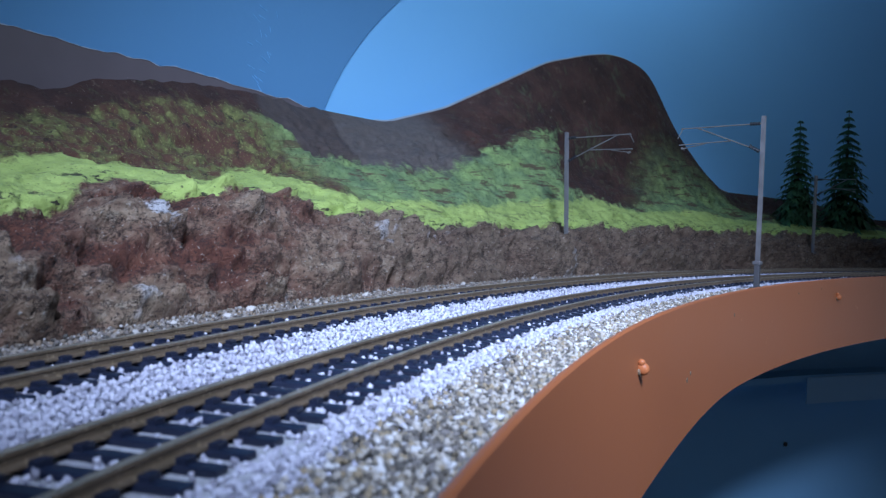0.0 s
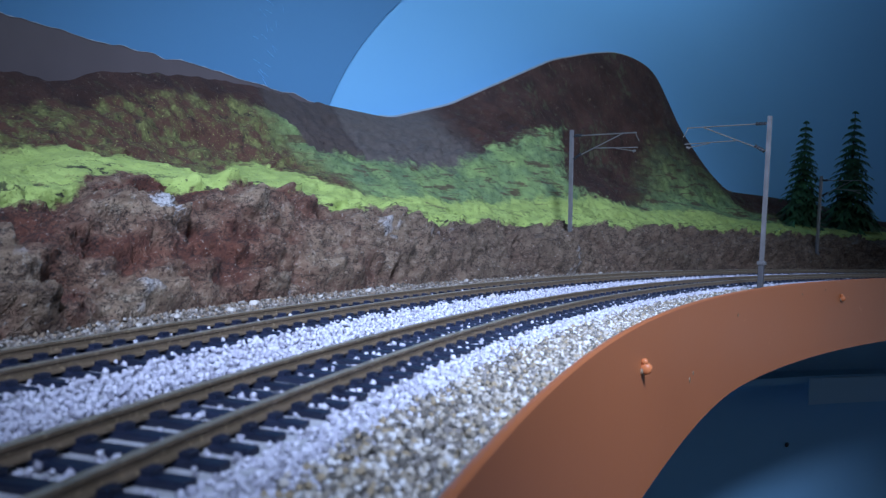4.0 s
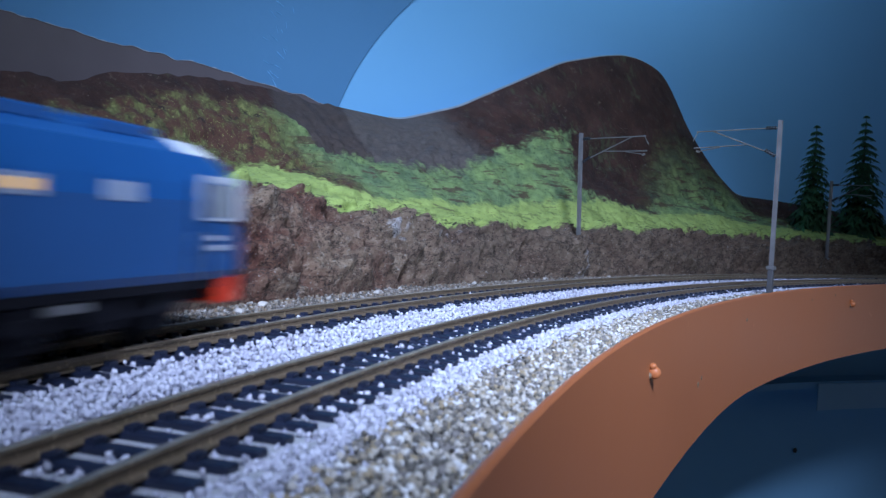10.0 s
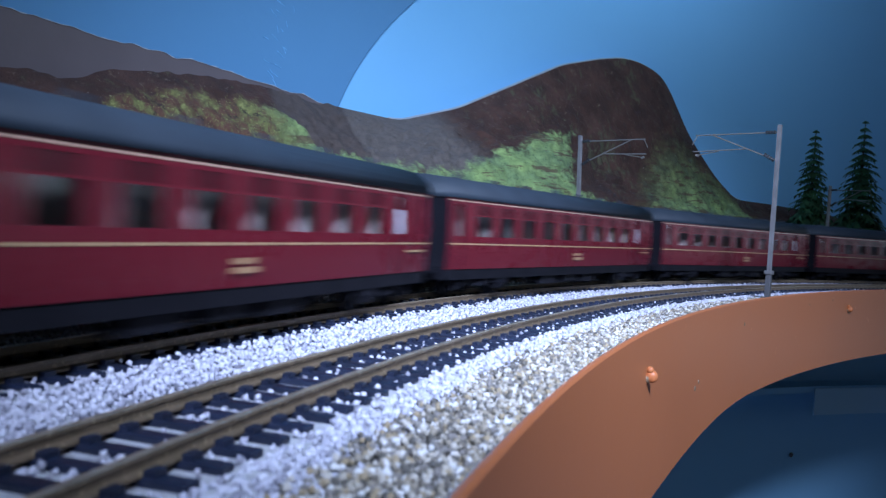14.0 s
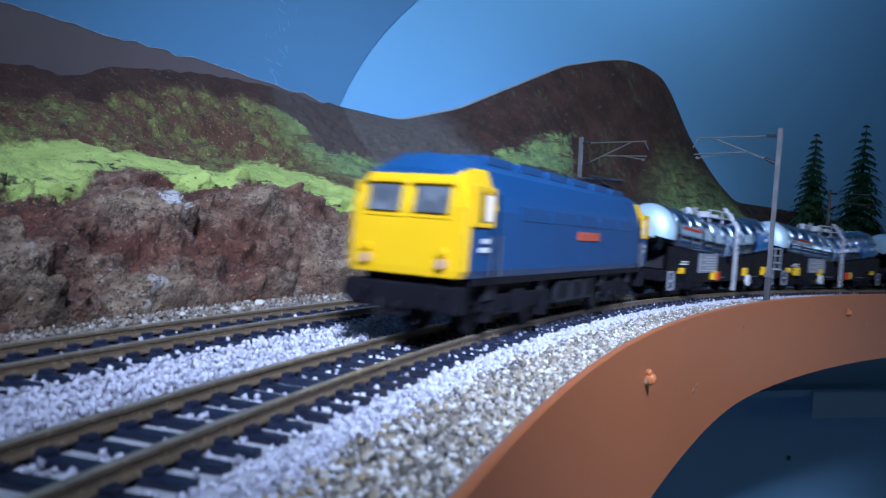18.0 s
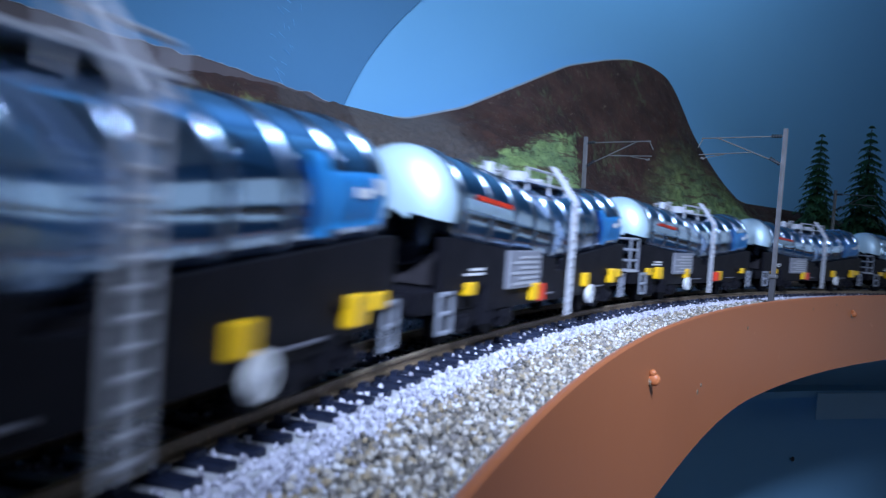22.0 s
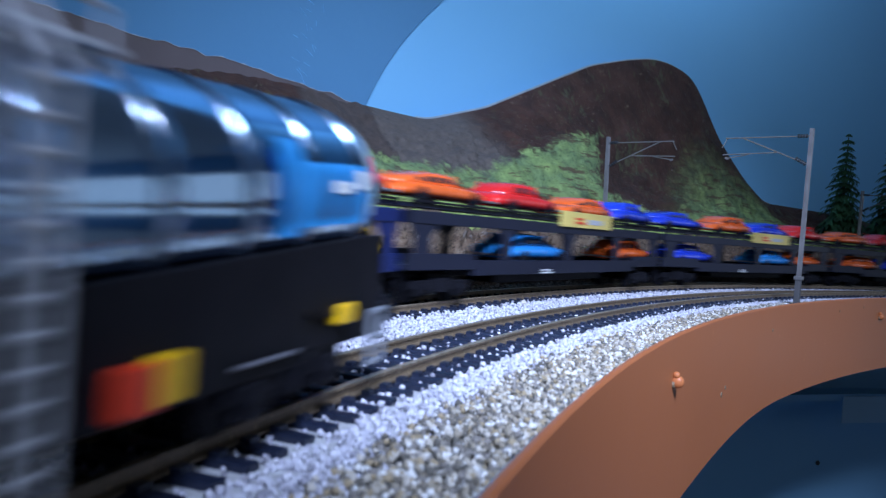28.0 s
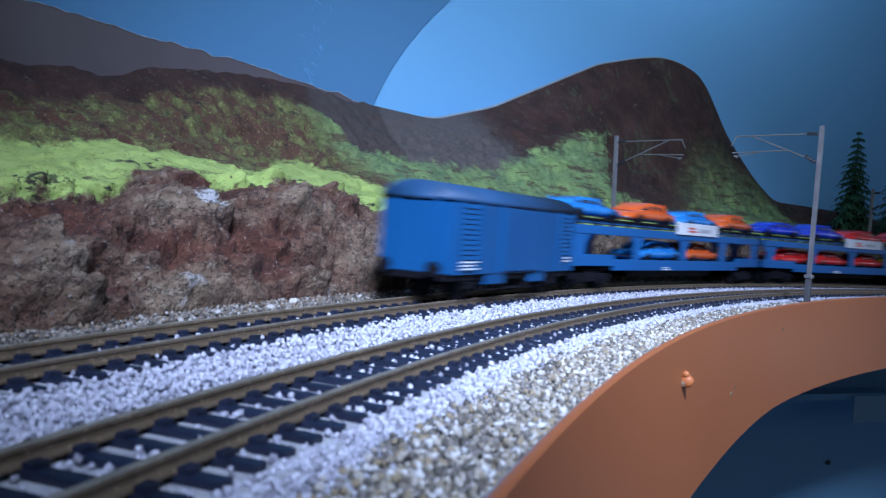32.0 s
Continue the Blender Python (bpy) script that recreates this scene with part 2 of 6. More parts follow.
fascia = tagged(arc_sheet("fascia", [(R_FASCIA, 0.0008), (R_FASCIA + 0.0005, 0.0014), (R_FASCIA + 0.0013, 0.0014), (R_FASCIA + 0.0017, 0.0008), (R_FASCIA + 0.0017, -0.0495), (R_FASCIA, -0.0495)],
                          0, 360, 360, FASCIA, closed=True), "curved terracotta painted board edging the layout", "fascia", kind="structure")
for v in fascia.data.vertices:
    if v.co.z < -0.03:
        a = math.degrees(math.atan2(v.co.y - CY, v.co.x - CX))
        u = max(0.0, min(1.0, (a - 144.8) / 9.7))
        v.co.z -= 0.0095 * u * u * (3 - 2 * u)
smooth(fascia).data.set_sharp_from_angle(angle=radians(35))
tagged(arc_sheet("trim", [(R_FASCIA + 0.0019, -0.004), (R_FASCIA + 0.0019, 0.0002), (R_FASCIA + 0.0030, -0.0004), (R_FASCIA + 0.0030, -0.004)], 80, 200, 160, GREY_EDGE, closed=True), "grey painted inner edge strip of the fascia", "trim", kind="structure")

# backdrop: one bent pale blue sheet, and a flat-blue sheet in front with a curved end
tagged((arc_sheet("backdrop_curve", [(R_BACK, -0.9), (R_BACK, 0.75), (R_BACK + 0.006, 0.75), (R_BACK + 0.006, -0.9)], 98, 150, 200, SKY_LIGHT, closed=True)), "pale blue painted curved sky board behind the hills", "backdrop", kind="structure")


def left_sky_board():
    """A sheet on the left whose free end is cut along a rising curve."""
    bm = bmesh.new()
    rows = 40
    cols = 160
    r = R_BACK - 0.0022
    grid = []
    for j in range(rows + 1):
        z = -0.02 + 0.72 * j / rows
        k = max(0.0, z - 0.123)
        end = 142.9 - 17.0 * k - 122.0 * min(k, 0.3) ** 2
        grid.append([(bm.verts.new(polar(r, 190 + (end - 190) * i / cols, z)), bm.verts.new(polar(r + 0.0018, 190 + (end - 190) * i / cols, z))) for i in range(cols + 1)])
    for a, b in zip(grid, grid[1:]):
        for i in range(cols):
            bm.faces.new((a[i][0], a[i + 1][0], b[i + 1][0], b[i][0]))
        bm.faces.new((a[cols][0], a[cols][1], b[cols][1], b[cols][0]))
    bmesh.ops.recalc_face_normals(bm, faces=bm.faces)
    return tagged((part("backdrop_flat", bm, SKY)), "mid blue painted sky board with a curved cut end", "backdrop", kind="structure")


left_sky_board()

# ---- scenery: the hillside round the outside of the curve ----
# by bearing: foot radius, then heights of the rock lip, the turf's upper edge and the ridge
HILL = [
    (172, 1.290, 0.0307, 0.0552, 0.0937),
    (164, 1.290, 0.0307, 0.0552, 0.0937),
    (160, 1.290, 0.0307, 0.0552, 0.0937),
    (157, 1.296, 0.0371, 0.0552, 0.0937),
    (155, 1.299, 0.0445, 0.0554, 0.0937),
    (153, 1.298, 0.0426, 0.0566, 0.0978),
    (151, 1.300, 0.0409, 0.0558, 0.1111),
    (149, 1.300, 0.0368, 0.0582, 0.1176),
    (147, 1.300, 0.0330, 0.0668, 0.1198),
    (144, 1.300, 0.0300, 0.0746, 0.1178),
    (141, 1.299, 0.0309, 0.0825, 0.1175),
    (138, 1.299, 0.0326, 0.0999, 0.1395),
    (135, 1.299, 0.0336, 0.1131, 0.1733),
    (132, 1.299, 0.0353, 0.0784, 0.2081),
    (129.5, 1.299, 0.0363, 0.0777, 0.2261),
    (128.03, 1.299, 0.0363, 0.0765, 0.2337),
    (126.86, 1.299, 0.0362, 0.0744, 0.2335),
    (125.65, 1.299, 0.0360, 0.0713, 0.2271),
    (125.01, 1.299, 0.0360, 0.0682, 0.2174),
    (124.57, 1.299, 0.0360, 0.0658, 0.2054),
    (123.88, 1.299, 0.0359, 0.0621, 0.1836),
    (123.19, 1.299, 0.0359, 0.0583, 0.1613),
    (122.31, 1.299, 0.0358, 0.0559, 0.1411),
    (121.19, 1.299, 0.0355, 0.0537, 0.1164),
    (120.31, 1.299, 0.0354, 0.0519, 0.0999),
    (119.43, 1.299, 0.0352, 0.0507, 0.0867),
    (117, 1.299, 0.0346, 0.0483, 0.0847),
    (113, 1.299, 0.0339, 0.0461, 0.0793),
    (108, 1.299, 0.0339, 0.0456, 0.0591),
    (100, 1.299, 0.0339, 0.0456, 0.0591)
]
R_LIP, R_TURF, R_RIDGE = 1.335, 1.405, 1.472


def curve_at(deg, k):
    pts = HILL
    if deg >= pts[0][0]:
        return pts[0][k]
    for a, b in zip(pts, pts[1:]):
        if deg >= b[0]:
            return a[k] + (b[k] - a[k]) * (a[0] - deg) / (a[0] - b[0])
    return pts[-1][k]


def rounded(deg, k):
    return sum(curve_at(deg + o, k) for o in (-0.4, -0.2, 0, 0.2, 0.4)) / 5


# edges of the lime turf and of the dull grass above it, by bearing, in bands of the slope
FOOT_AT = [100, 131.5, 135, 138.5, 142, 145.5, 148, 149.2, 150.2, 151, 151.6, 152, 152.5, 153.2, 154, 154.6, 155, 155.5, 156, 157, 157.6, 158.2, 158.6, 165]
TURF_FOOT = [0.86, 0.86, 0.80, 0.86, 0.84, 0.72, 0.76, 0.76, 0.80, 0.86, 1.02, 1.16, 1.08, 0.96, 0.80, 0.84, 1.0, 1.22, 1.24, 1.02, 0.82, 0.80, 0.90, 0.9]
TURF_AT = [100, 124, 129.2, 132.5, 136.8, 140, 144.5, 147.2, 148, 148.5, 148.8, 149.1, 149.6, 150.4, 151.4, 152.3, 153.2, 153.8, 156.2, 165]
TURF_TOP = [1.6, 1.6, 1.44, 1.42, 1.36, 1.38, 1.38, 1.42, 1.48, 1.58, 1.76, 2.0, 2.1, 1.98, 1.72, 1.70, 1.82, 1.90, 1.86, 1.86]
GREEN_AT = [100, 119, 121.8, 124, 127, 129.2, 130.5, 133.2, 134.8, 135.6, 136.4, 138, 139.5, 141.5, 144.2, 144.8, 146.4, 146.9, 148.2, 149.8, 151.5, 153, 154.8, 165]
GREEN_TOP = [1.9, 2.0, 2.5, 2.34, 2.14, 1.82, 1.56, 1.42, 1.42, 1.50, 2.06, 2.04, 2.02, 1.88, 1.96, 2.08, 2.12, 2.62, 2.74, 2.76, 2.70, 2.66, 2.52, 2.5]
# masses of the rock face: bearing, band, half width, half height, stone (+) or bare earth (-)
MASSES = [(158.9, 0.56, 0.8, 0.17, -1.0), (157.4, 0.36, 0.9, 0.10, -0.9), (155.5, 0.88, 0.9, 0.20, -1.3), (152.1, 0.92, 0.5, 0.12, -0.9), (155.5, 0.30, 0.5, 0.18, -0.6),
          (158.9, 0.14, 0.35, 0.14, -1.1), (151.8, 0.66, 0.5, 0.10, -0.7), (159.8, 0.26, 0.45, 0.20, 0.8), (157.6, 0.10, 0.9, 0.14, 0.8), (156.3, 0.58, 0.5, 0.12, 1.0),
          (154.0, 0.58, 1.1, 0.13, 0.7), (157.4, 0.62, 0.5, 0.10, 0.6), (152.4, 0.28, 0.9, 0.20, 0.7), (148.8, 0.42, 1.6, 0.25, 0.6)]


def masses(d, v):
    return sum(k * math.exp(-((d - a) / w) ** 2 - ((v - b) / h) ** 2) for a, b, w, h, k in MASSES)


def hill_mesh():
    nu, nv = 1000, 150
    d0, d1 = 173.0, 99.0
    verts, faces, uvs, lumps = [], [], [], []
    for i in range(nu + 1):
        d = d0 + (d1 - d0) * i / nu
        # bands at their own bearings along the line of sight stay smooth: one bearing per band
        foot = rounded(d, 1)
        zl, zt, zr = rounded(d, 2), rounded(d, 3), rounded(d, 4)
        if d > 144:
            zr += 0.0042 * noise.noise(Vector((d * 0.9, 0, 0))) + 0.0015 * noise.noise(Vector((d * 3.1, 5, 0)))
        for j in range(nv + 1):
            v = 3.0 * j / nv
            if v < 1:
                u = v
                r, z = foot - 0.004 + (R_LIP - foot + 0.004) * (u ** 1.3), -0.0065 + (zl + 0.0065) * (1 - (1 - u) ** 1.7)
            elif v < 2:
                u = v - 1
                r, z = R_LIP + (R_TURF - R_LIP) * u, zl + (zt - zl) * (u * 0.8 + 0.2 * u * u)
            else:
                u = v - 2
                r, z = R_TURF + (R_RIDGE - R_TURF) * (u ** 0.8), zt + (zr - zt) * (u * 0.85 + 0.15 * (3 * u * u - 2 * u ** 3))
            p = polar(r, d, z)
            height = 0.0
            rough = 1.0 if v < 1.05 else (0.45 if v < 2 else 0.75 * (3.0 - v) + 0.06)
            edge = min(1.0, v / 0.12) * min(1.0, (3 - v) / 0.12)
            n1 = noise.fractal(Vector((p.x * 30, p.y * 30, p.z * 44)), 1.0, 2.1, 4) * 0.009
            n2 = noise.fractal(p * 150 + Vector((3, 7, 1)), 0.8, 2.2, 4) * 0.0038
            ridged = (0.5 - abs(noise.noise(p * 75))) * 0.006 + (0.4 - abs(noise.noise(p * 210))) * 0.0035
            if v < 1.15:
                warp = p + Vector((noise.noise(p * 30), noise.noise(p * 30 + Vector((5, 1, 2))), noise.noise(p * 30 + Vector((9, 4, 7))))) * 0.012
                near = noise.voronoi(Vector((warp.x * 38, warp.y * 38, warp.z * 62)))[0]
                chunk = (0.42 - near[0]) * 0.012 + (0.3 - noise.voronoi(warp * 120)[0][0]) * 0.0038 + (0.35 - abs(noise.noise(Vector((warp.x * 16, warp.y * 16, warp.z * 150))))) * 0.007
                mass = masses(d, v)
                height = n1 * 18 + chunk * 42 + ridged * 40 + mass * 0.60
                lip = -0.006 * math.exp(-((v - 0.88) / 0.07) ** 2) * max(0.0, min(1.0, (d - 146) / 5))
                ridged = (ridged + chunk * 0.8) * min(1.0, (1.15 - v) / 0.4) + lip + 0.0038 * mass
            elif v < 2.1:
                ridged = noise.noise(p * Vector((22, 22, 30))) * 0.012 * math.sin(math.pi * min(1, (v - 1.15) / 0.95)) + (0.5 - abs(noise.noise(p * Vector((60, 60, 150))))) * 0.0035
            else:
                ridged = 0.0
            push = (n1 + n2 + ridged) * rough * edge
            out = Vector((CX - p.x, CY - p.y, 0)).normalized()
            verts.append(p + out * push * 0.8 + Vector((0, 0, push * (0.7 if v < 2.9 else 0.3))))
            uvs.append(v)
            lumps.append(height)
    for i in range(nu):
        for j in range(nv):
            a = i * (nv + 1) + j
            faces.append((a, a + 1, a + nv + 2, a + nv + 1))
    me = bpy.data.meshes.new("hillside")
    me.from_pydata([tuple(v) for v in verts], [], faces)
    at = me.attributes.new("band", "FLOAT", "POINT")
    at.data.foreach_set("value", np.array(uvs, dtype=np.float32))
    bearing = d0 + (d1 - d0) * np.repeat(np.arange(nu + 1), nv + 1) / nu
    band = np.array(uvs)
    foot_v, turf_v, green_v = np.interp(bearing, FOOT_AT, TURF_FOOT), np.interp(bearing, TURF_AT, TURF_TOP), np.interp(bearing, GREEN_AT, GREEN_TOP)
    # a wedge of dull grass climbs beside the peak
    wedge = np.minimum(band - (2.36 - (bearing - 133.0) * 0.29), 2.02 + (137.5 - bearing) * 0.084 - band)
    wedge = np.where((bearing > 132.6) & (bearing < 137.0), wedge, -1.0)
    for name, values in (("bare", np.clip(np.minimum((bearing - 138.5) / 1.5, (146.9 + (3 - band) * 1.2 - bearing) / 0.3), 0, 1)),
                         ("shaded_bare", np.clip((bearing - 143.7 - (3 - band) * 1.1) / 0.15, 0, 1)),
                         ("tufts", np.clip((bearing - 146.6) / 1.4, 0, 1)),
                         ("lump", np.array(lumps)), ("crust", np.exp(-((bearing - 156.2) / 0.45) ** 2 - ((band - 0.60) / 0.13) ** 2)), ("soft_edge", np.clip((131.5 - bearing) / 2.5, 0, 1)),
                         ("above_foot", band - foot_v), ("below_turf", turf_v - band), ("below_green", np.maximum(green_v - band, wedge)),
                         ("lime", np.clip((bearing - 146.0) / 7.0, 0, 1))):
        me.attributes.new(name, "FLOAT", "POINT").data.foreach_set("value", values.astype(np.float32))
    me.materials.append(HILL_MAT)
    ob = new("hillside", me)
    return tagged(smooth(ob), "modelled hillside of rock, lime green turf and brown peaks", "hill", kind="structure")


def hill_material():
    m = bpy.data.materials.new("painted_hillside")
    m.use_nodes = True
    n, l = m.node_tree.nodes, m.node_tree.links
    b = n["Principled BSDF"]
    b.inputs["Roughness"].default_value = 0.85
    co = n.new("ShaderNodeTexCoord")

    def nz(scale, detail=5, rough=0.6, stretch=None):
        t = n.new("ShaderNodeTexNoise")
        t.inputs["Scale"].default_value, t.inputs["Detail"].default_value, t.inputs["Roughness"].default_value = scale, detail, rough
        if stretch:
            mp = n.new("ShaderNodeMapping")
            mp.inputs["Scale"].default_value = stretch
            l.new(co.outputs["Object"], mp.inputs[0])
            l.new(mp.outputs[0], t.inputs["Vector"])
        else:
            l.new(co.outputs["Object"], t.inputs["Vector"])
        return t.outputs["Fac"]

    def maths(op, a, c):
        x = n.new("ShaderNodeMath")
        x.operation = op
        for k, s in enumerate((a, c)):
            if isinstance(s, (int, float)):
                x.inputs[k].default_value = s
            else:
                l.new(s, x.inputs[k])
        return x.outputs[0]

    def step(s, lo, hi):
        r = n.new("ShaderNodeMapRange")
        r.inputs[1].default_value, r.inputs[2].default_value = lo, hi
        l.new(s, r.inputs[0])
        return r.outputs[0]

    def mixed(f, a, c):
        x = n.new("ShaderNodeMixRGB")
        for k, s in ((0, f), (1, a), (2, c)):
            if isinstance(s, tuple):
                x.inputs[k].default_value = (*s, 1)
            else:
                l.new(s, x.inputs[k])
        return x.outputs[0]

    def attr(name):
        x = n.new("ShaderNodeAttribute")
        x.attribute_name = name
        return x.outputs["Fac"]

    mid, fine, grain, soil = nz(38), nz(150, 6, 0.7), nz(600, 4, 0.7), nz(15, 6, 0.62)
    streak = nz(60, 6, 0.7, (1.0, 1.0, 3.5))
    strokes = nz(120, 6, 0.72, (1.0, 1.0, 0.38))
    strata = nz(26, 7, 0.72, (1.0, 1.0, 6.0))
    wobble = maths("ADD", maths("MULTIPLY", maths("SUBTRACT", mid, 0.5), 0.30), maths("MULTIPLY", maths("SUBTRACT", fine, 0.5), 0.42))
    away = maths("SUBTRACT", 1.0, attr("lime"))
    tufts = attr("tufts")
    lump = maths("ADD", attr("lump"), maths("MULTIPLY", maths("SUBTRACT", fine, 0.5), 1.1))
    lump = maths("ADD", lump, maths("MULTIPLY", maths("SUBTRACT", soil, 0.5), 1.3))
    # rock face: red earth in the hollows, grey-brown stone on the masses, pale crusts
    earth = mixed(step(fine, 0.35, 0.7), (0.070, 0.020, 0.012), (0.205, 0.072, 0.043))
    stone = mixed(step(streak, 0.35, 0.68), (0.150, 0.094, 0.062), (0.43, 0.315, 0.215))
    stone = mixed(step(nz(240, 5, 0.7), 0.52, 0.66), stone, (0.45, 0.365, 0.275))
    # relief shading put into the colour: low parts darker, raised parts paler
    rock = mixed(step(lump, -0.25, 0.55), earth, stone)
    drab = mixed(step(mid, 0.3, 0.7), mixed(step(fine, 0.3, 0.7), (0.085, 0.054, 0.038), (0.195, 0.140, 0.100)), mixed(step(fine, 0.3, 0.7), (0.140, 0.096, 0.066), (0.31, 0.235, 0.170)))
    rock = mixed(maths("MULTIPLY", away, 0.75), rock, drab)
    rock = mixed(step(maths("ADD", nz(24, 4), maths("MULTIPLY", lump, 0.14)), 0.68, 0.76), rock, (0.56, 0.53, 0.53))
    rock = mixed(step(grain, 0.62, 0.68), rock, (0.44, 0.39, 0.35))
    rock = mixed(step(grain, 0.42, 0.34), rock, (0.030, 0.017, 0.014))
    # turf, dull grass over strata, olive tufts
    turf = mixed(step(streak, 0.30, 0.62), (0.285, 0.375, 0.095), (0.385, 0.490, 0.140))
    turf = mixed(maths("MULTIPLY", step(strata, 0.61, 0.65), 0.8), turf, (0.11, 0.085, 0.040))
    turf = mixed(maths("MULTIPLY", step(nz(95, 5, 0.7, (1.0, 1.0, 2.2)), 0.56, 0.60), step(attr("above_foot"), 0.55, 0.10)), turf, (0.035, 0.036, 0.018))
    turf = mixed(step(grain, 0.38, 0.32), turf, (0.06, 0.08, 0.03))
    dull = mixed(step(mid, 0.35, 0.65), mixed(step(fine, 0.35, 0.65), (0.080, 0.130, 0.060), (0.165, 0.255, 0.120)), mixed(step(fine, 0.35, 0.65), (0.165, 0.250, 0.085), (0.290, 0.410, 0.140)))
    dull = mixed(maths("MULTIPLY", step(strata, 0.535, 0.575), 0.85), dull, (0.085, 0.046, 0.030))
    dull = mixed(step(grain, 0.40, 0.34), dull, (0.03, 0.04, 0.018))
    upper = mixed(step(maths("ADD", strokes, maths("MULTIPLY", maths("SUBTRACT", soil, 0.5), 0.5)), 0.43, 0.58), (0.090, 0.038, 0.023), (0.130, 0.138, 0.042))
    upper = mixed(step(strokes, 0.58, 0.68), upper, (0.235, 0.235, 0.075))
    upper = mixed(step(grain, 0.60, 0.68), upper, (0.34, 0.38, 0.13))
    upper = mixed(step(fine, 0.43, 0.35), upper, (0.028, 0.018, 0.011))
    brown = mixed(step(mid, 0.36, 0.66), (0.030, 0.011, 0.007), (0.070, 0.029, 0.020))
    brown = mixed(step(fine, 0.60, 0.72), brown, (0.15, 0.105, 0.076))
    brown = mixed(maths("MULTIPLY", step(maths("ADD", strokes, maths("MULTIPLY", maths("SUBTRACT", soil, 0.5), 0.8)), 0.58, 0.72), 0.8), brown, (0.085, 0.095, 0.048))
    brown = mixed(step(grain, 0.66, 0.72), brown, (0.36, 0.32, 0.29))
    brown = mixed(step(grain, 0.40, 0.33), brown, (0.016, 0.007, 0.006))
    bare = mixed(step(fine, 0.35, 0.7), (0.085, 0.070, 0.064), (0.130, 0.108, 0.098))
    # darker brown bare ground; the shade by the board join is in it too
    bare = mixed(maths("MULTIPLY", attr("shaded_bare"), 0.75), bare, mixed(step(fine, 0.35, 0.7), (0.038, 0.025, 0.022), (0.070, 0.048, 0.042)))
    bare = mixed(step(nz(70, 4), 0.68, 0.71), bare, (0.03, 0.02, 0.018))
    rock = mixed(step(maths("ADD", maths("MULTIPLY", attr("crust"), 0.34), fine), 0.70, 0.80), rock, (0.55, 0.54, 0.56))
    # dark crevice lines in the colour only, standing for shade in the rock
    crevice_shade = maths("ABSOLUTE", maths("SUBTRACT", nz(42, 7, 0.72, (1.0, 1.0, 2.0)), 0.5), 0.0)
    rock = mixed(maths("MULTIPLY", step(crevice_shade, 0.020, 0.005), 0.75), rock, (0.022, 0.012, 0.010))
    c = mixed(attr("bare"), brown, bare)
    hard = step(maths("ADD", attr("below_green"), wobble), -0.05, 0.06)
    soft = step(maths("ADD", attr("below_green"), maths("MULTIPLY", wobble, 0.6)), -0.32, 0.30)
    blend = maths("ADD", hard, maths("MULTIPLY", maths("SUBTRACT", soft, hard), attr("soft_edge")))
    c = mixed(blend, c, mixed(tufts, dull, upper))
    c = mixed(step(maths("ADD", attr("below_turf"), maths("MULTIPLY", wobble, 0.7)), -0.03, 0.05), c, turf)
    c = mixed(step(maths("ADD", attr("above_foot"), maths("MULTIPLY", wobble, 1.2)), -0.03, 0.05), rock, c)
    l.new(c, b.inputs["Base Color"])
    bp = n.new("ShaderNodeBump")
    bp.inputs["Strength"].default_value, bp.inputs["Distance"].default_value = 1.0, 0.0024
    relief = maths("SUBTRACT", 1.0, maths("MULTIPLY", step(attr("above_foot"), -0.05, 0.1), 0.55))
    l.new(maths("MULTIPLY", maths("ADD", fine, grain), relief), bp.inputs["Height"])
    l.new(bp.outputs[0], b.inputs["Normal"])
    return m


HILL_MAT = hill_material()
hill_mesh()

# ---- track bed, rails, sleepers ----
tagged(arc_sheet("ground", [(R_FASCIA + 0.0028, -0.0045), (1.166, -0.0045), (1.176, -0.0042), (1.265, -0.0042), (1.276, -0.005), (1.33, -0.005)], 0, 360, 360, GROUND), "glued grey track bed between fascia and rocks", "track bed", kind="structure")
tagged(arc_sheet("ballast_bed", [(1.166, -0.0047), (1.168, -0.0039), (1.262, -0.0039), (1.264, -0.0047)], 95, 180, 200, BED), "pale stone bed under both tracks", "track bed", kind="structure")


def rail(r, parent):
    prof = [(-0.00125, -0.0027), (0.00125, -0.0027), (0.00125, -0.0023), (0.0004, -0.0019), (0.0004, -0.0009), (0.00072, -0.0007), (0.00072, -0.0001), (0.0005, 0.0),
            (-0.0005, 0.0), (-0.00072, -0.0001), (-0.00072, -0.0007), (-0.0004, -0.0009), (-0.0004, -0.0019), (-0.00125, -0.0023)]
    return arc_sheet("rail", [(r + x, z) for x, z in prof], 0, 360, 540, [RAIL, RAIL_TOP], parent, closed=True, mi=[0, 0, 0, 0, 0, 0, 1, 1, 1, 0, 0, 0, 0, 0])


def sleeper_mesh():
    bm = bmesh.new()
    box(bm, -0.016, 0.016, -0.0016, 0.0016, -0.0050, -0.0027, 0.0004)
    for s in (-1, 1):
        for o in (-0.0021, 0.0021):
            x = s * GAUGE / 2 + o
            box(bm, x - 0.0008, x + 0.0008, -0.0013, 0.0013, -0.0028, -0.0018)
    me = bpy.data.meshes.new("sleeper")
    bm.to_mesh(me)
    bm.free()
    me.materials.append(SLEEPER)
    return me


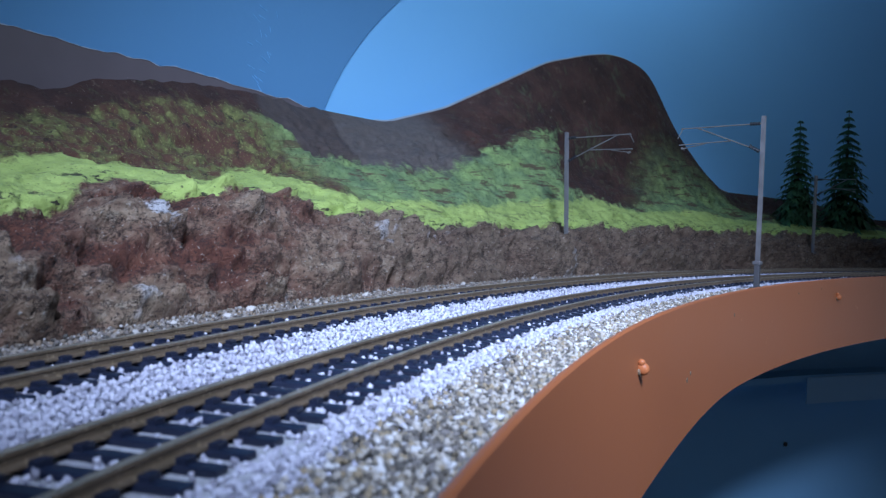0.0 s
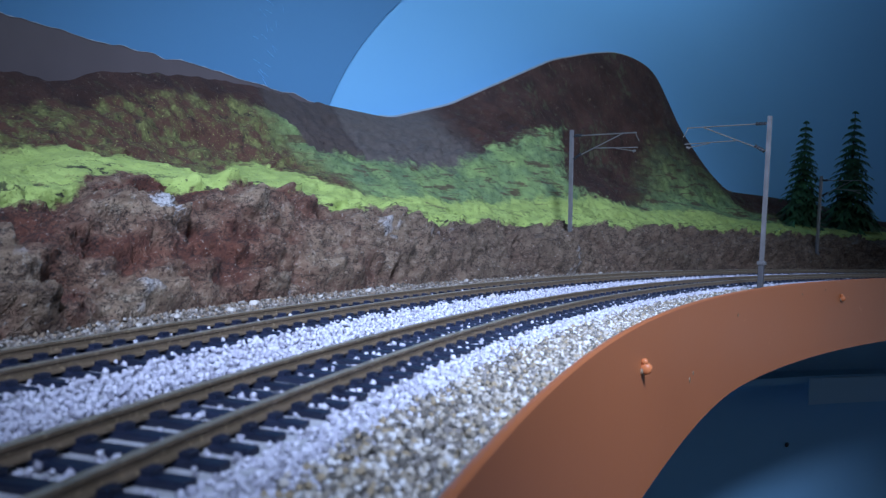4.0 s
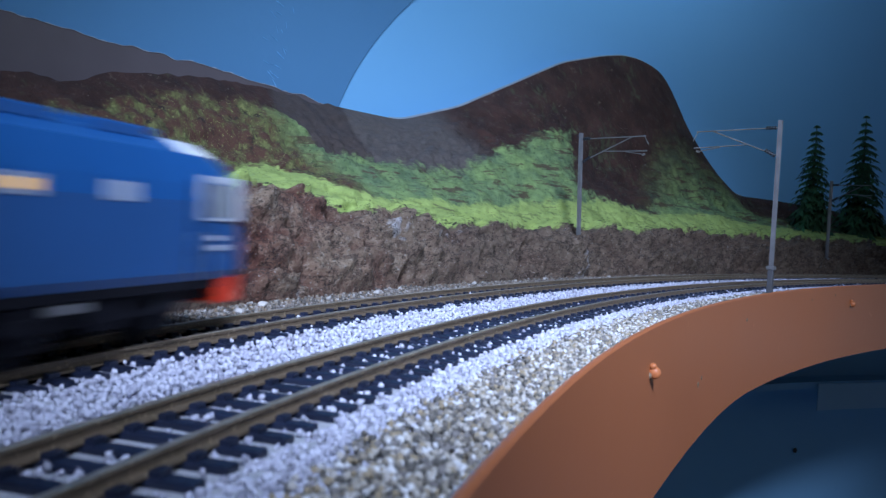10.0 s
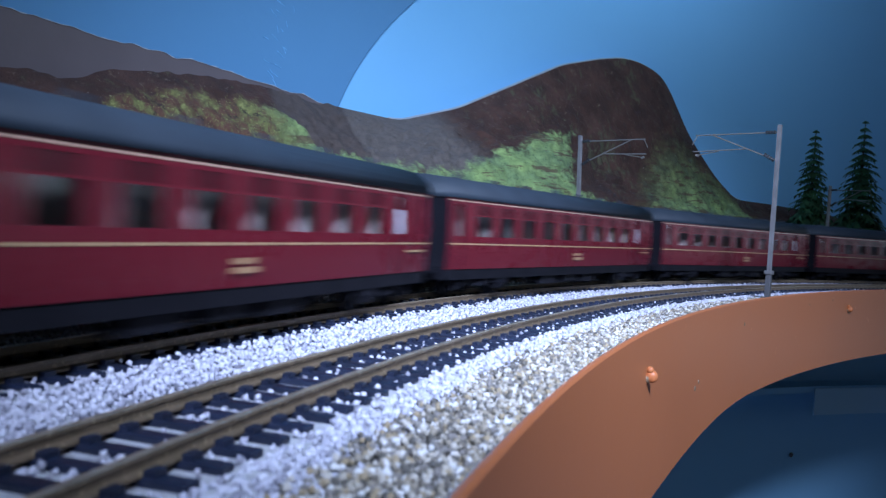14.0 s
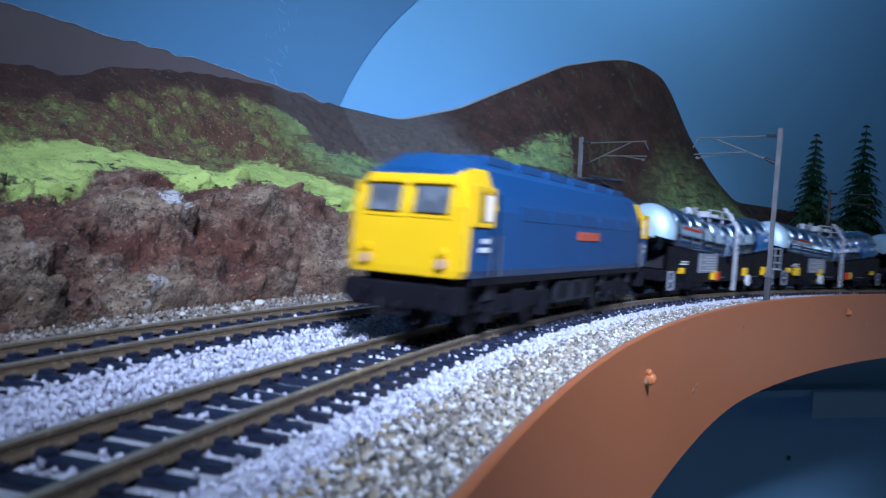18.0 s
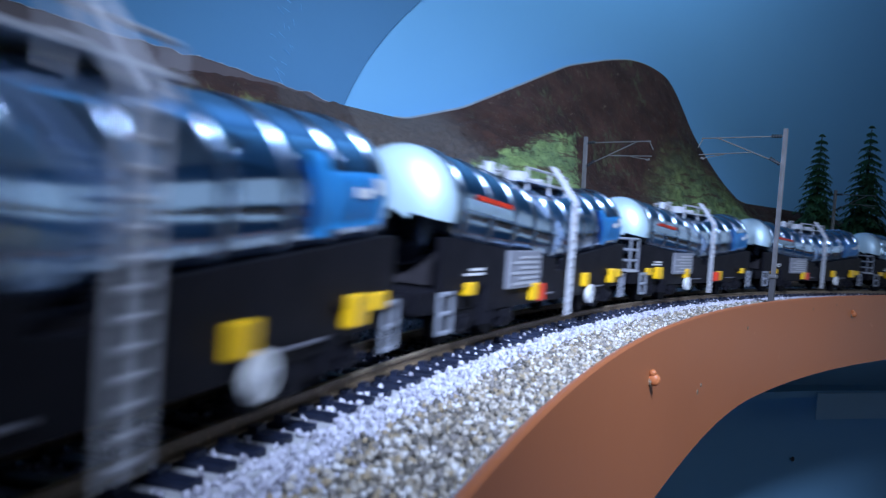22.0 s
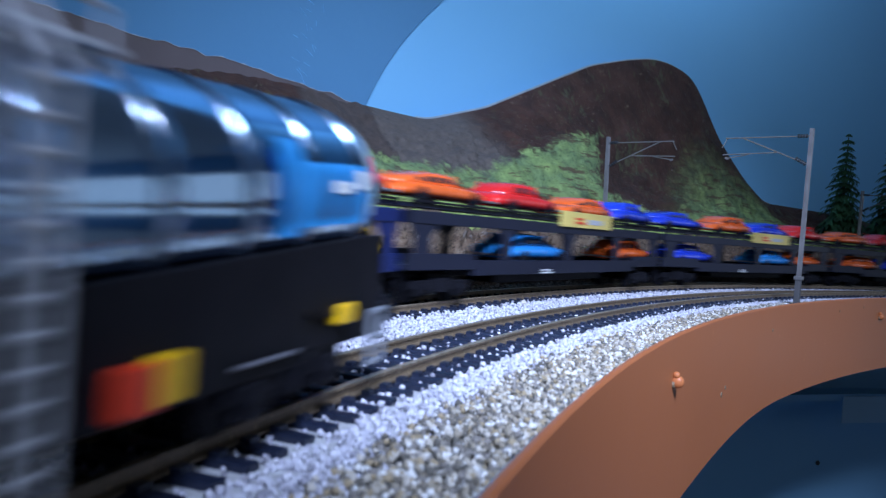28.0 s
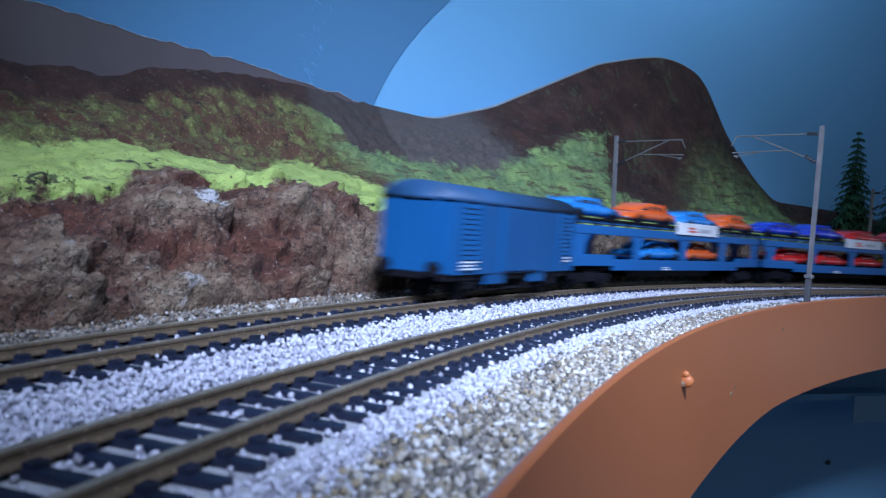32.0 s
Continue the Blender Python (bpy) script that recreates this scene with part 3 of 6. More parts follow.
def track(r, label):
    t = tagged(new("railway_track"), label, "railway track", "two parallel tracks")
    for s in (-1, 1):
        rail(r + s * GAUGE / 2, t)
    me = sleeper_mesh()
    step = math.degrees(0.0080 / r)
    rng = random.Random(int(r * 1000))
    shown = [172 - step * i for i in range(290)]
    for d in shown:
        o = new("sleeper", me)
        o.parent = t
        o.matrix_local = Matrix.Translation(polar(r, d)) @ pose(0, 0, 0, 0, 0, d + rng.uniform(-0.6, 0.6))
    base = np.array([v.co[:] for v in me.vertices])
    fc = [tuple(p.vertices) for p in me.polygons]
    vs, fs = [], []
    d = shown[-1] - step
    k = 0
    while d > shown[0] - 360 + step * 0.5:
        a = radians(d)
        rot = np.array([[math.cos(a), -math.sin(a), 0], [math.sin(a), math.cos(a), 0], [0, 0, 1]])
        vs.append(base @ rot.T + np.array(polar(r, d)))
        fs += [tuple(i + k for i in f) for f in fc]
        k += len(base)
        d -= step
    m2 = bpy.data.meshes.new("far_sleepers")
    m2.from_pydata(np.concatenate(vs).tolist(), [], fs)
    m2.materials.append(SLEEPER)
    o = tagged(new("far_sleepers", m2), kind="stuff")
    o.parent = t
    return t


track(R_NEAR, "inner railway track with rusty rails on black sleepers")
track(R_FAR, "outer railway track with rusty rails beside the rock foot")


def stones(name, count, place, size, mat, label, seed):
    """Loose broken stones as one joined mesh."""
    rng = np.random.default_rng(seed)
    oct_v = np.array([(1, 0, 0), (-1, 0, 0), (0, 1, 0), (0, -1, 0), (0, 0, 1), (0, 0, -1)], float)
    oct_f = np.array([(0, 2, 4), (2, 1, 4), (1, 3, 4), (3, 0, 4), (2, 0, 5), (1, 2, 5), (3, 1, 5), (0, 3, 5)])
    r, d, z = place(rng, count)
    n = len(r)
    q = rng.normal(size=(n, 4))
    q /= np.linalg.norm(q, axis=1)[:, None]
    w, x, y, zz = q.T
    rot = np.stack([1 - 2 * (y * y + zz * zz), 2 * (x * y - w * zz), 2 * (x * zz + w * y), 2 * (x * y + w * zz), 1 - 2 * (x * x + zz * zz), 2 * (y * zz - w * x),
                    2 * (x * zz - w * y), 2 * (y * zz + w * x), 1 - 2 * (x * x + y * y)], 1).reshape(n, 3, 3)
    sc = size * rng.uniform(0.55, 1.25, (n, 1, 1)) * rng.uniform(0.7, 1.2, (n, 6, 1))
    v = np.einsum("nij,nkj->nki", rot, oct_v[None] * sc)
    a = np.radians(d)
    v += np.stack([CX + r * np.cos(a), CY + r * np.sin(a), z], 1)[:, None, :]
    f = (oct_f[None] + (np.arange(n) * 6)[:, None, None]).reshape(-1, 3)
    me = bpy.data.meshes.new(name)
    me.vertices.add(n * 6)
    me.vertices.foreach_set("co", v.reshape(-1))
    me.loops.add(len(f) * 3)
    me.loops.foreach_set("vertex_index", f.reshape(-1).astype(np.int32))
    me.polygons.add(len(f))
    me.polygons.foreach_set("loop_start", (np.arange(len(f)) * 3).astype(np.int32))
    me.update(calc_edges=True)
    me.materials.append(mat)
    return tagged(new(name, me), label, "ballast", kind="stuff")


def white_place(rng, n):
    d = rng.uniform(100, 172, n)
    r = rng.uniform(1.1615, 1.2665, n)
    keep = np.ones(n, bool)
    z = np.full(n, -0.0038)
    for rt in (R_NEAR, R_FAR):
        off = np.abs(r - rt)
        step = math.degrees(0.0080 / rt)
        ph = np.abs(((172 - d) / step + 0.5) % 1 - 0.5)
        on = (off < 0.0168) & (ph < 0.24)
        keep &= ~on
        keep &= ~(np.abs(off - GAUGE / 2) < 0.0022)
        inside = off < 0.0168
        heap = 0.5 + 0.5 * np.sin(d * 61.0 + r * 900.0) * np.sin(d * 37.0 - r * 1700.0)
        z = np.where(inside, -0.0046 + 0.0015 * heap, z)
        keep &= ~(inside & (rng.uniform(size=n) > 0.04 + 0.46 * heap ** 2))
    mid = np.abs(r - 1.2203) < 0.0105
    z = np.where(mid, -0.0034 + 0.0008 * rng.uniform(-1, 1, n), z)
    keep &= ~((r < 1.1685) & (rng.uniform(size=n) < (1.1685 - r) / 0.006))
    keep &= ~(r > R_FAR + 0.0165)
    z += rng.uniform(-0.0006, 0.0006, n)
    return r[keep], d[keep], z[keep]


def gravel_inner(rng, n):
    d, r = rng.uniform(104, 172, n), rng.uniform(R_FASCIA + 0.0034, 1.170, n)
    keep = rng.uniform(size=n) > np.clip((r - 1.163) / 0.006, 0, 1)
    return r[keep], d[keep], -0.0036 + rng.uniform(-0.0007, 0.0007, n)[keep]


def gravel_outer(rng, n):
    d, r = rng.uniform(100, 172, n), rng.uniform(1.2625, 1.312, n)
    return r, d, -0.0045 + rng.uniform(-0.0008, 0.0008, n) + np.clip(r - 1.295, 0, 1) * 0.2


stones("white_ballast", 170000, white_place, 0.00078, BALLAST, "loose white stone ballast round the tracks", 1)
stones("gravel", 60000, gravel_inner, 0.00082, GRAVEL, "grey and brown gravel strip along the fascia", 2)
stones("rubble", 50000, gravel_outer, 0.00080, RUBBLE, "grey gravel strip at the foot of the rocks", 3)

# ---- rolling stock; each vehicle runs along +x, rail head at z = 0 ----
MAROON = material("maroon_gloss_paint", (0.118, 0.0065, 0.016), 0.28, scale=40, fine=300, other=(0.115, 0.006, 0.014), bump=0.04, depth=0.0002, spec=0.2)
VENT_MAROON = material("dark_maroon_vent", (0.055, 0.004, 0.009), 0.3, scale=40, bump=0.03, depth=0.0001, spec=0.2)
COACH_ROOF = material("dark_grey_roof", (0.026, 0.036, 0.050), 0.6, scale=60, fine=500, bump=0.15, depth=0.0002, spec=0.2)
BLACK = material("black_underframe", (0.007, 0.007, 0.010), 0.55, scale=120, fine=700, other=(0.010, 0.010, 0.014), bump=0.3, spec=0.06)
UNDER_GREY = material("grimy_underframe", (0.022, 0.023, 0.030), 0.6, scale=120, fine=700, other=(0.012, 0.012, 0.016), bump=0.3, spec=0.12)
LINE_YELLOW = material("yellow_lining", (0.46, 0.29, 0.15), 0.4, bump=0)
LINE_CREAM = material("cream_lining", (0.50, 0.30, 0.22), 0.4, bump=0)
INTERIOR = material("pale_interior", (0.34, 0.26, 0.24), 0.7, scale=60, other=(0.09, 0.065, 0.06))
BLIND = material("white_blind", (0.80, 0.82, 0.86), 0.6, bump=0)
LOCO_PANE = material("pale_loco_pane", (0.44, 0.48, 0.55), 0.3, bump=0)
COACH_BLIND = material("faded_blind", (0.40, 0.38, 0.41), 0.7, scale=90, bump=0)
WHITE = material("white_paint", (0.78, 0.80, 0.82), 0.4, scale=60, bump=0.05, depth=0.0001)
BLUE_EL = material("electric_blue_paint", (0.010, 0.078, 0.245), 0.35, scale=40, fine=300, other=(0.009, 0.068, 0.215), bump=0.05, depth=0.0001, spec=0.3)
BLUE_BR = material("rail_blue_paint", (0.007, 0.060, 0.175), 0.42, scale=40, fine=300, other=(0.006, 0.051, 0.150), bump=0.05, depth=0.0001, spec=0.25)
NAVY = material("dark_navy_paint", (0.010, 0.022, 0.115), 0.4, scale=40, other=(0.008, 0.017, 0.09), bump=0.05, depth=0.0001, spec=0.15)
YELLOW = material("warning_yellow_paint", (0.80, 0.47, 0.010), 0.4, scale=50, fine=300, other=(0.74, 0.42, 0.009), bump=0.04, depth=0.0001)
RED = material("red_paint", (0.70, 0.045, 0.015), 0.4, bump=0)
DARK_RED = material("dull_red_insulator", (0.26, 0.025, 0.018), 0.45, bump=0)
ORANGE = material("orange_paint", (0.75, 0.13, 0.025), 0.35, bump=0)
PLATE_RED = material("red_nameplate", (0.55, 0.09, 0.045), 0.35, bump=0)
GREY = material("light_grey_paint", (0.42, 0.43, 0.47), 0.5, scale=80, bump=0.1)
DATA_GREY = material("grey_data_panel", (0.22, 0.23, 0.27), 0.55, scale=80, bump=0)
PALE = material("pale_data_panel", (0.62, 0.64, 0.70), 0.5, scale=80, bump=0)
STEEL = material("bright_barrel_steel", (0.46, 0.64, 0.86), 0.11, 1.0, scale=25, fine=200, other=(0.40, 0.57, 0.78), bump=0.02, depth=0.0001)
STRAP = material("silver_strap", (0.54, 0.69, 0.88), 0.14, 1.0, scale=50, bump=0)
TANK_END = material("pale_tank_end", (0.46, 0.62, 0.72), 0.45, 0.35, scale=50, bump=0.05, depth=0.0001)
END_SHADE_STEEL = material("tank_end_shade_steel", (0.045, 0.060, 0.085), 0.16, 1.0, scale=25, bump=0.02, depth=0.0001)
LADDER = material("blue_grey_ladder", (0.24, 0.26, 0.31), 0.5, scale=80, bump=0.1)
CRADLE = material("dusty_cradle", (0.034, 0.031, 0.036), 0.75, scale=150, fine=700, other=(0.018, 0.017, 0.021), bump=0.4, spec=0.06)
PANEL_BLUE = material("bright_blue_panel", (0.025, 0.25, 0.60), 0.3, bump=0)
SILVER_SPRING = material("bare_metal_part", (0.5, 0.5, 0.52), 0.3, 0.9, bump=0)


def glass_material():
    m = bpy.data.materials.new("window_glazing")
    m.use_nodes = True
    b = m.node_tree.nodes["Principled BSDF"]
    b.inputs["Base Color"].default_value = (0.9, 0.95, 1, 1)
    b.inputs["Roughness"].default_value = 0.05
    b.inputs["Transmission Weight"].default_value = 1.0
    b.inputs["IOR"].default_value = 1.3
    return m


DULL = material("dull_grey_paint", (0.14, 0.14, 0.17), 0.6)
GLASS = glass_material()
# pale glare on the cab panes is put into this glazing's colour
CAB_GLASS = material("glare_grey_cab_glazing", (0.17, 0.19, 0.21), 0.12, scale=160, other=(0.05, 0.06, 0.075), bump=0)
DARK_GLASS = material("tinted_glazing", (0.02, 0.025, 0.032), 0.06, bump=0)


def lit_material():
    m = bpy.data.materials.new("lamp_lit_window")
    m.use_nodes = True
    b = m.node_tree.nodes["Principled BSDF"]
    b.inputs["Base Color"].default_value = (0.55, 0.30, 0.06, 1)
    b.inputs["Emission Color"].default_value = (1.0, 0.62, 0.16, 1)
    b.inputs["Emission Strength"].default_value = 0.9
    return m


LIT = lit_material()


def loft(rings, cap=True):
    """Rings of equal point counts joined into a closed skin."""
    bm = bmesh.new()
    vr = [[bm.verts.new(p) for p in r] for r in rings]
    n = len(vr[0])
    for a, b in zip(vr, vr[1:]):
        for k in range(n):
            bm.faces.new((a[k], a[(k + 1) % n], b[(k + 1) % n], b[k]))
    if cap == "strips":
        for ring in (vr[0], vr[-1]):
            for k in range(n // 2):
                a, b, c, d = ring[k], ring[k + 1], ring[n - 2 - k], ring[n - 1 - k]
                bm.faces.new((a, b, c, d) if b is not c else (a, b, d))
    elif cap:
        bm.faces.new(vr[0][::-1])
        bm.faces.new(vr[-1])
    bmesh.ops.recalc_face_normals(bm, faces=bm.faces)
    return bm


def wheelset(parent, x, r, seg=16):
    bm = bmesh.new()
    for s in (-1, 1):
        rod(bm, (x, s * 0.0072, r), (x, s * 0.0096, r), r, seg)
        rod(bm, (x, s * 0.0068, r), (x, s * 0.0074, r), r + 0.0009, seg)
    rod(bm, (x, -0.0075, r), (x, 0.0075, r), 0.001, 6)
    return part("wheelset", bm, BLACK, parent)


def bogie(parent, x, base, axles, r, turn, half=0.0125, spring=False):
    """Frame sides with axle boxes and springs, over its wheelsets; turned a little into the curve."""
    bm = bmesh.new()
    n = axles
    xs = [(-0.5 + i / (n - 1)) * base for i in range(n)]
    for s in (-1, 1):
        y0, y1 = sorted((s * half, s * (half + 0.0022)))
        box(bm, -base / 2 - 0.006, base / 2 + 0.006, y0, y1, r * 0.95, r * 1.6, 0.0004)
        for a in xs:
            yo = s * (half + 0.0031)
            box(bm, a - 0.0028, a + 0.0028, min(yo, s * half), max(yo, s * half), r * 0.55, r * 1.35, 0.0004)
            rod(bm, (a, s * (half + 0.0022), r), (a, s * (half + 0.0042), r), 0.0017, 8)
        for a, b in zip(xs, xs[1:]):
            m = (a + b) / 2
            for o in (-0.0035, 0, 0.0035):
                rod(bm, (m + o, s * (half + 0.0022), r * 0.8), (m + o, s * (half + 0.0022), r * 1.75), 0.0013, 6)
    box(bm, -0.006, 0.006, -half, half, r * 0.9, r * 2.0)
    ob = part("bogie", bm, BLACK, parent)
    ob.matrix_local = pose(x, 0, 0, 0, 0, turn)
    for a in xs:
        wheelset(ob, a, r)
    if spring:
        for a in xs[:1]:
            part("brake_pull", box(bmesh.new(), a + 0.004, a + 0.011, -half - 0.0045, -half - 0.0033, r * 1.4, r * 1.62), SILVER_SPRING, ob)
    return ob


def bars(parent, name, x0, x1, y, z0, z1, mat, rows=2, gap=0.35):
    """Plain bars that stand for small lettering on a side."""
    bm = bmesh.new()
    h = (z1 - z0) / rows
    t = 0.0002 if y > 0 else -0.0002
    for i in range(rows):
        a, b = y, y + t
        box(bm, x0, x1 - (x1 - x0) * 0.25 * (i % 2), min(a, b), max(a, b), z0 + i * h, z0 + i * h + h * (1 - gap))
    return part(name, bm, mat, parent)


def coach_section(z_lo, z_hi, steps=8):
    """Outline of the body side (half) from z_lo to z_hi, with a slight tumblehome."""
    out = []
    for i in range(steps + 1):
        z = z_lo + (z_hi - z_lo) * i / steps
        u = (z - 0.026) / 0.017
        out.append((0.0178 - 0.0009 * u * u, z))
    return out


def coach(turn):
    c = empty("railway_coach", "maroon model railway coach with yellow lining and grey roof", "railway coach", "coaches of the maroon train")
    L = 0.1260
    z0, zw0, zw1, z1 = 0.0125, 0.0265, 0.0398, 0.0425
    wins = [(-0.121, -0.1155), (-0.105, -0.090), (-0.084, -0.069), (-0.062, -0.047), (-0.040, -0.025), (-0.018, -0.003), (0.004, 0.019), (0.026, 0.041), (0.048, 0.063), (0.070, 0.085), (0.095, 0.102), (0.1155, 0.121)]
    for s in (-1, 1):
        bm = bmesh.new()

        def strip(xa, xb, za, zb):
            prof = coach_section(za, zb, 4)
            pts = [(y * s, z) for y, z in prof] + [((y - 0.0007) * s, z) for y, z in prof[::-1]]
            g = loft([[(xa, y, z) for y, z in pts], [(xb, y, z) for y, z in pts]])
            me = bpy.data.meshes.new("tmp")
            g.to_mesh(me)
            g.free()
            bm.from_mesh(me)
            bpy.data.meshes.remove(me)

        strip(-L, L, z0, zw0)
        strip(-L, L, zw1, z1)
        edges = [-L] + [e for w in wins for e in w] + [L]
        for a, b in zip(edges[::2], edges[1::2]):
            strip(a, b, zw0, zw1)
        for a, b in wins:
            if b - a > 0.01:
                strip(a, b, 0.0352, 0.0358)
                strip((a + b) / 2 - 0.0003, (a + b) / 2 + 0.0003, 0.0358, zw1)
        part("body_side", bm, MAROON, c)
        for a, b in wins:
            glazing = part("window_pane", box(bmesh.new(), a - 0.0003, b + 0.0003, *sorted((s * 0.0168, s * 0.01655)), zw0 - 0.0003, zw1 + 0.0003), GLASS, c)
            glazing.visible_shadow = False
            if b - a > 0.01:
                part("ventilator", box(bmesh.new(), a, b, *sorted((s * 0.0170, s * 0.01685)), 0.0358, zw1), VENT_MAROON, c)
        for zz, h, m in ((0.0229, 0.0006, LINE_YELLOW), (0.0410, 0.0005, LINE_CREAM)):
            prof = coach_section(zz, zz + h, 1)
            pts = [((y + 0.00015) * s, z) for y, z in prof] + [((y - 0.0002) * s, z) for y, z in prof[::-1]]
            part("lining", loft([[(-L, y, z) for y, z in pts], [(L, y, z) for y, z in pts]]), m, c)
        yy = s * 0.0180
        bars(c, "crest", -0.004 * s - 0.004, -0.004 * s + 0.004, yy, 0.0160, 0.0205, LINE_YELLOW, 2)
        bars(c, "number", -s * 0.112 - 0.007, -s * 0.112 + 0.007, yy, 0.0200, 0.0212, LINE_YELLOW, 1)
        for xd in (-0.1205, 0.1205, 0.0985):
            bm = bmesh.new()
            for e in (-0.0045, 0.0045):
                box(bm, xd + e - 0.00012, xd + e + 0.00012, *sorted((s * 0.0175, s * 0.01795)), z0 + 0.001, zw1 + 0.0015)
            box(bm, xd + 0.0032, xd + 0.0038, *sorted((s * 0.0178, s * 0.0184)), 0.0242, 0.0255)
            part("door_edge", bm, BLACK, c)
    roof = []
    for i in range(17):
        a = math.pi * i / 16
        roof.append((0.0178 * math.cos(a) * (1 - 0.05 * math.sin(a)), 0.0424 + 0.0095 * math.sin(a) ** 0.85))
    smooth(part("roof", loft([[(-L - 0.0004, y, z) for y, z in roof], [(L + 0.0004, y, z) for y, z in roof]]), COACH_ROOF, c))
    for x in (-0.10, -0.066, -0.033, 0, 0.033, 0.066, 0.10):
        for sy in (-1, 1):
            bm = bmesh.new()
            rod(bm, (x + 0.006 * sy, 0.006 * sy, 0.0495), (x + 0.006 * sy, 0.006 * sy, 0.0528), 0.0016, 10)
            part("roof_vent", bm, COACH_ROOF, c)
    core = bmesh.new()
    box(core, -L + 0.002, L - 0.002, -0.0162, 0.0162, z0, 0.0195)
    for i in range(9):
        x = -0.108 + i * 0.024
        box(core, x, x + 0.0012, -0.0145, 0.0145, 0.0195, 0.039)
    part("interior", core, INTERIOR, c)
    bm = bmesh.new()
    for x, s in ((0.0985, -1), (-0.0985, 1)):
        box(bm, x - 0.0045, x + 0.0045, *sorted((s * 0.0158, s * 0.0161)), 0.0265, 0.0352)
    part("blind", bm, COACH_BLIND, c)
    for s in (-1, 1):
        sec = coach_section(z0, z1, 6)
        pts = [(y - 0.0003, z) for y, z in sec] + [(0.0, 0.0510)] + [(-y + 0.0003, z) for y, z in sec[::-1]]
        g = loft([[(s * (L - 0.0012), y, z) for y, z in pts], [(s * (L - 0.0002), y, z) for y, z in pts]])
        part("end_wall", g, BLACK, c)
        bm = box(bmesh.new(), *sorted((s * L, s * (L + 0.0042))), -0.0065, 0.0065, 0.013, 0.0430, 0.0006)
        part("gangway", bm, BLACK, c)
        for sy in (-1, 1):
            bm = bmesh.new()
            rod(bm, (s * L, sy * 0.0115, 0.0135), (s * (L + 0.0040), sy * 0.0115, 0.0135), 0.0012)
            rod(bm, (s * (L + 0.0040), sy * 0.0115, 0.0135), (s * (L + 0.0048), sy * 0.0115, 0.0135), 0.003, 12)
            part("buffer", bm, BLACK, c)
    bm = bmesh.new()
    box(bm, -L, L, -0.0168, 0.0168, 0.0080, z0 + 0.0003)
    for x0, x1, zz in ((-0.034, -0.014, 0.0035), (-0.006, 0.012, 0.0045), (0.018, 0.036, 0.0035)):
        for s in (-1, 1):
            box(bm, x0, x1, *sorted((s * 0.008, s * 0.015)), zz, 0.008, 0.0006)
    for s in (-1, 1):
        rod(bm, (-0.055, s * 0.013, 0.0078), (-0.03, s * 0.013, 0.0042), 0.0005, 5)
        rod(bm, (0.055, s * 0.013, 0.0078), (0.03, s * 0.013, 0.0042), 0.0005, 5)
        rod(bm, (-0.03, s * 0.013, 0.0042), (0.03, s * 0.013, 0.0042), 0.0005, 5)
    part("underframe", bm, BLACK, c)
    for s in (-1, 1):
        bogie(c, s * 0.094, 0.034, 2, 0.0060, s * turn)
    return c


def loco_rings(xs, half, z_lo, z_side, z_top, shoulder=0.006):
    rings = []
    for x, k, top in xs:
        h = half * k
        pts = []
        for y, z in ((h - 0.001, z_lo), (h, z_lo + 0.002), (h, z_side - shoulder), (h - 0.0012, z_side - 0.002), (h - 0.004, z_side + (top - z_side) * 0.55), (h * 0.45, top - 0.0006), (0, top)):
            pts.append((y, z))
        pts = pts + [(-y, z) for y, z in pts[-2::-1]]
        rings.append([(x(z) if callable(x) else x, y, z) for y, z in pts])
    return rings


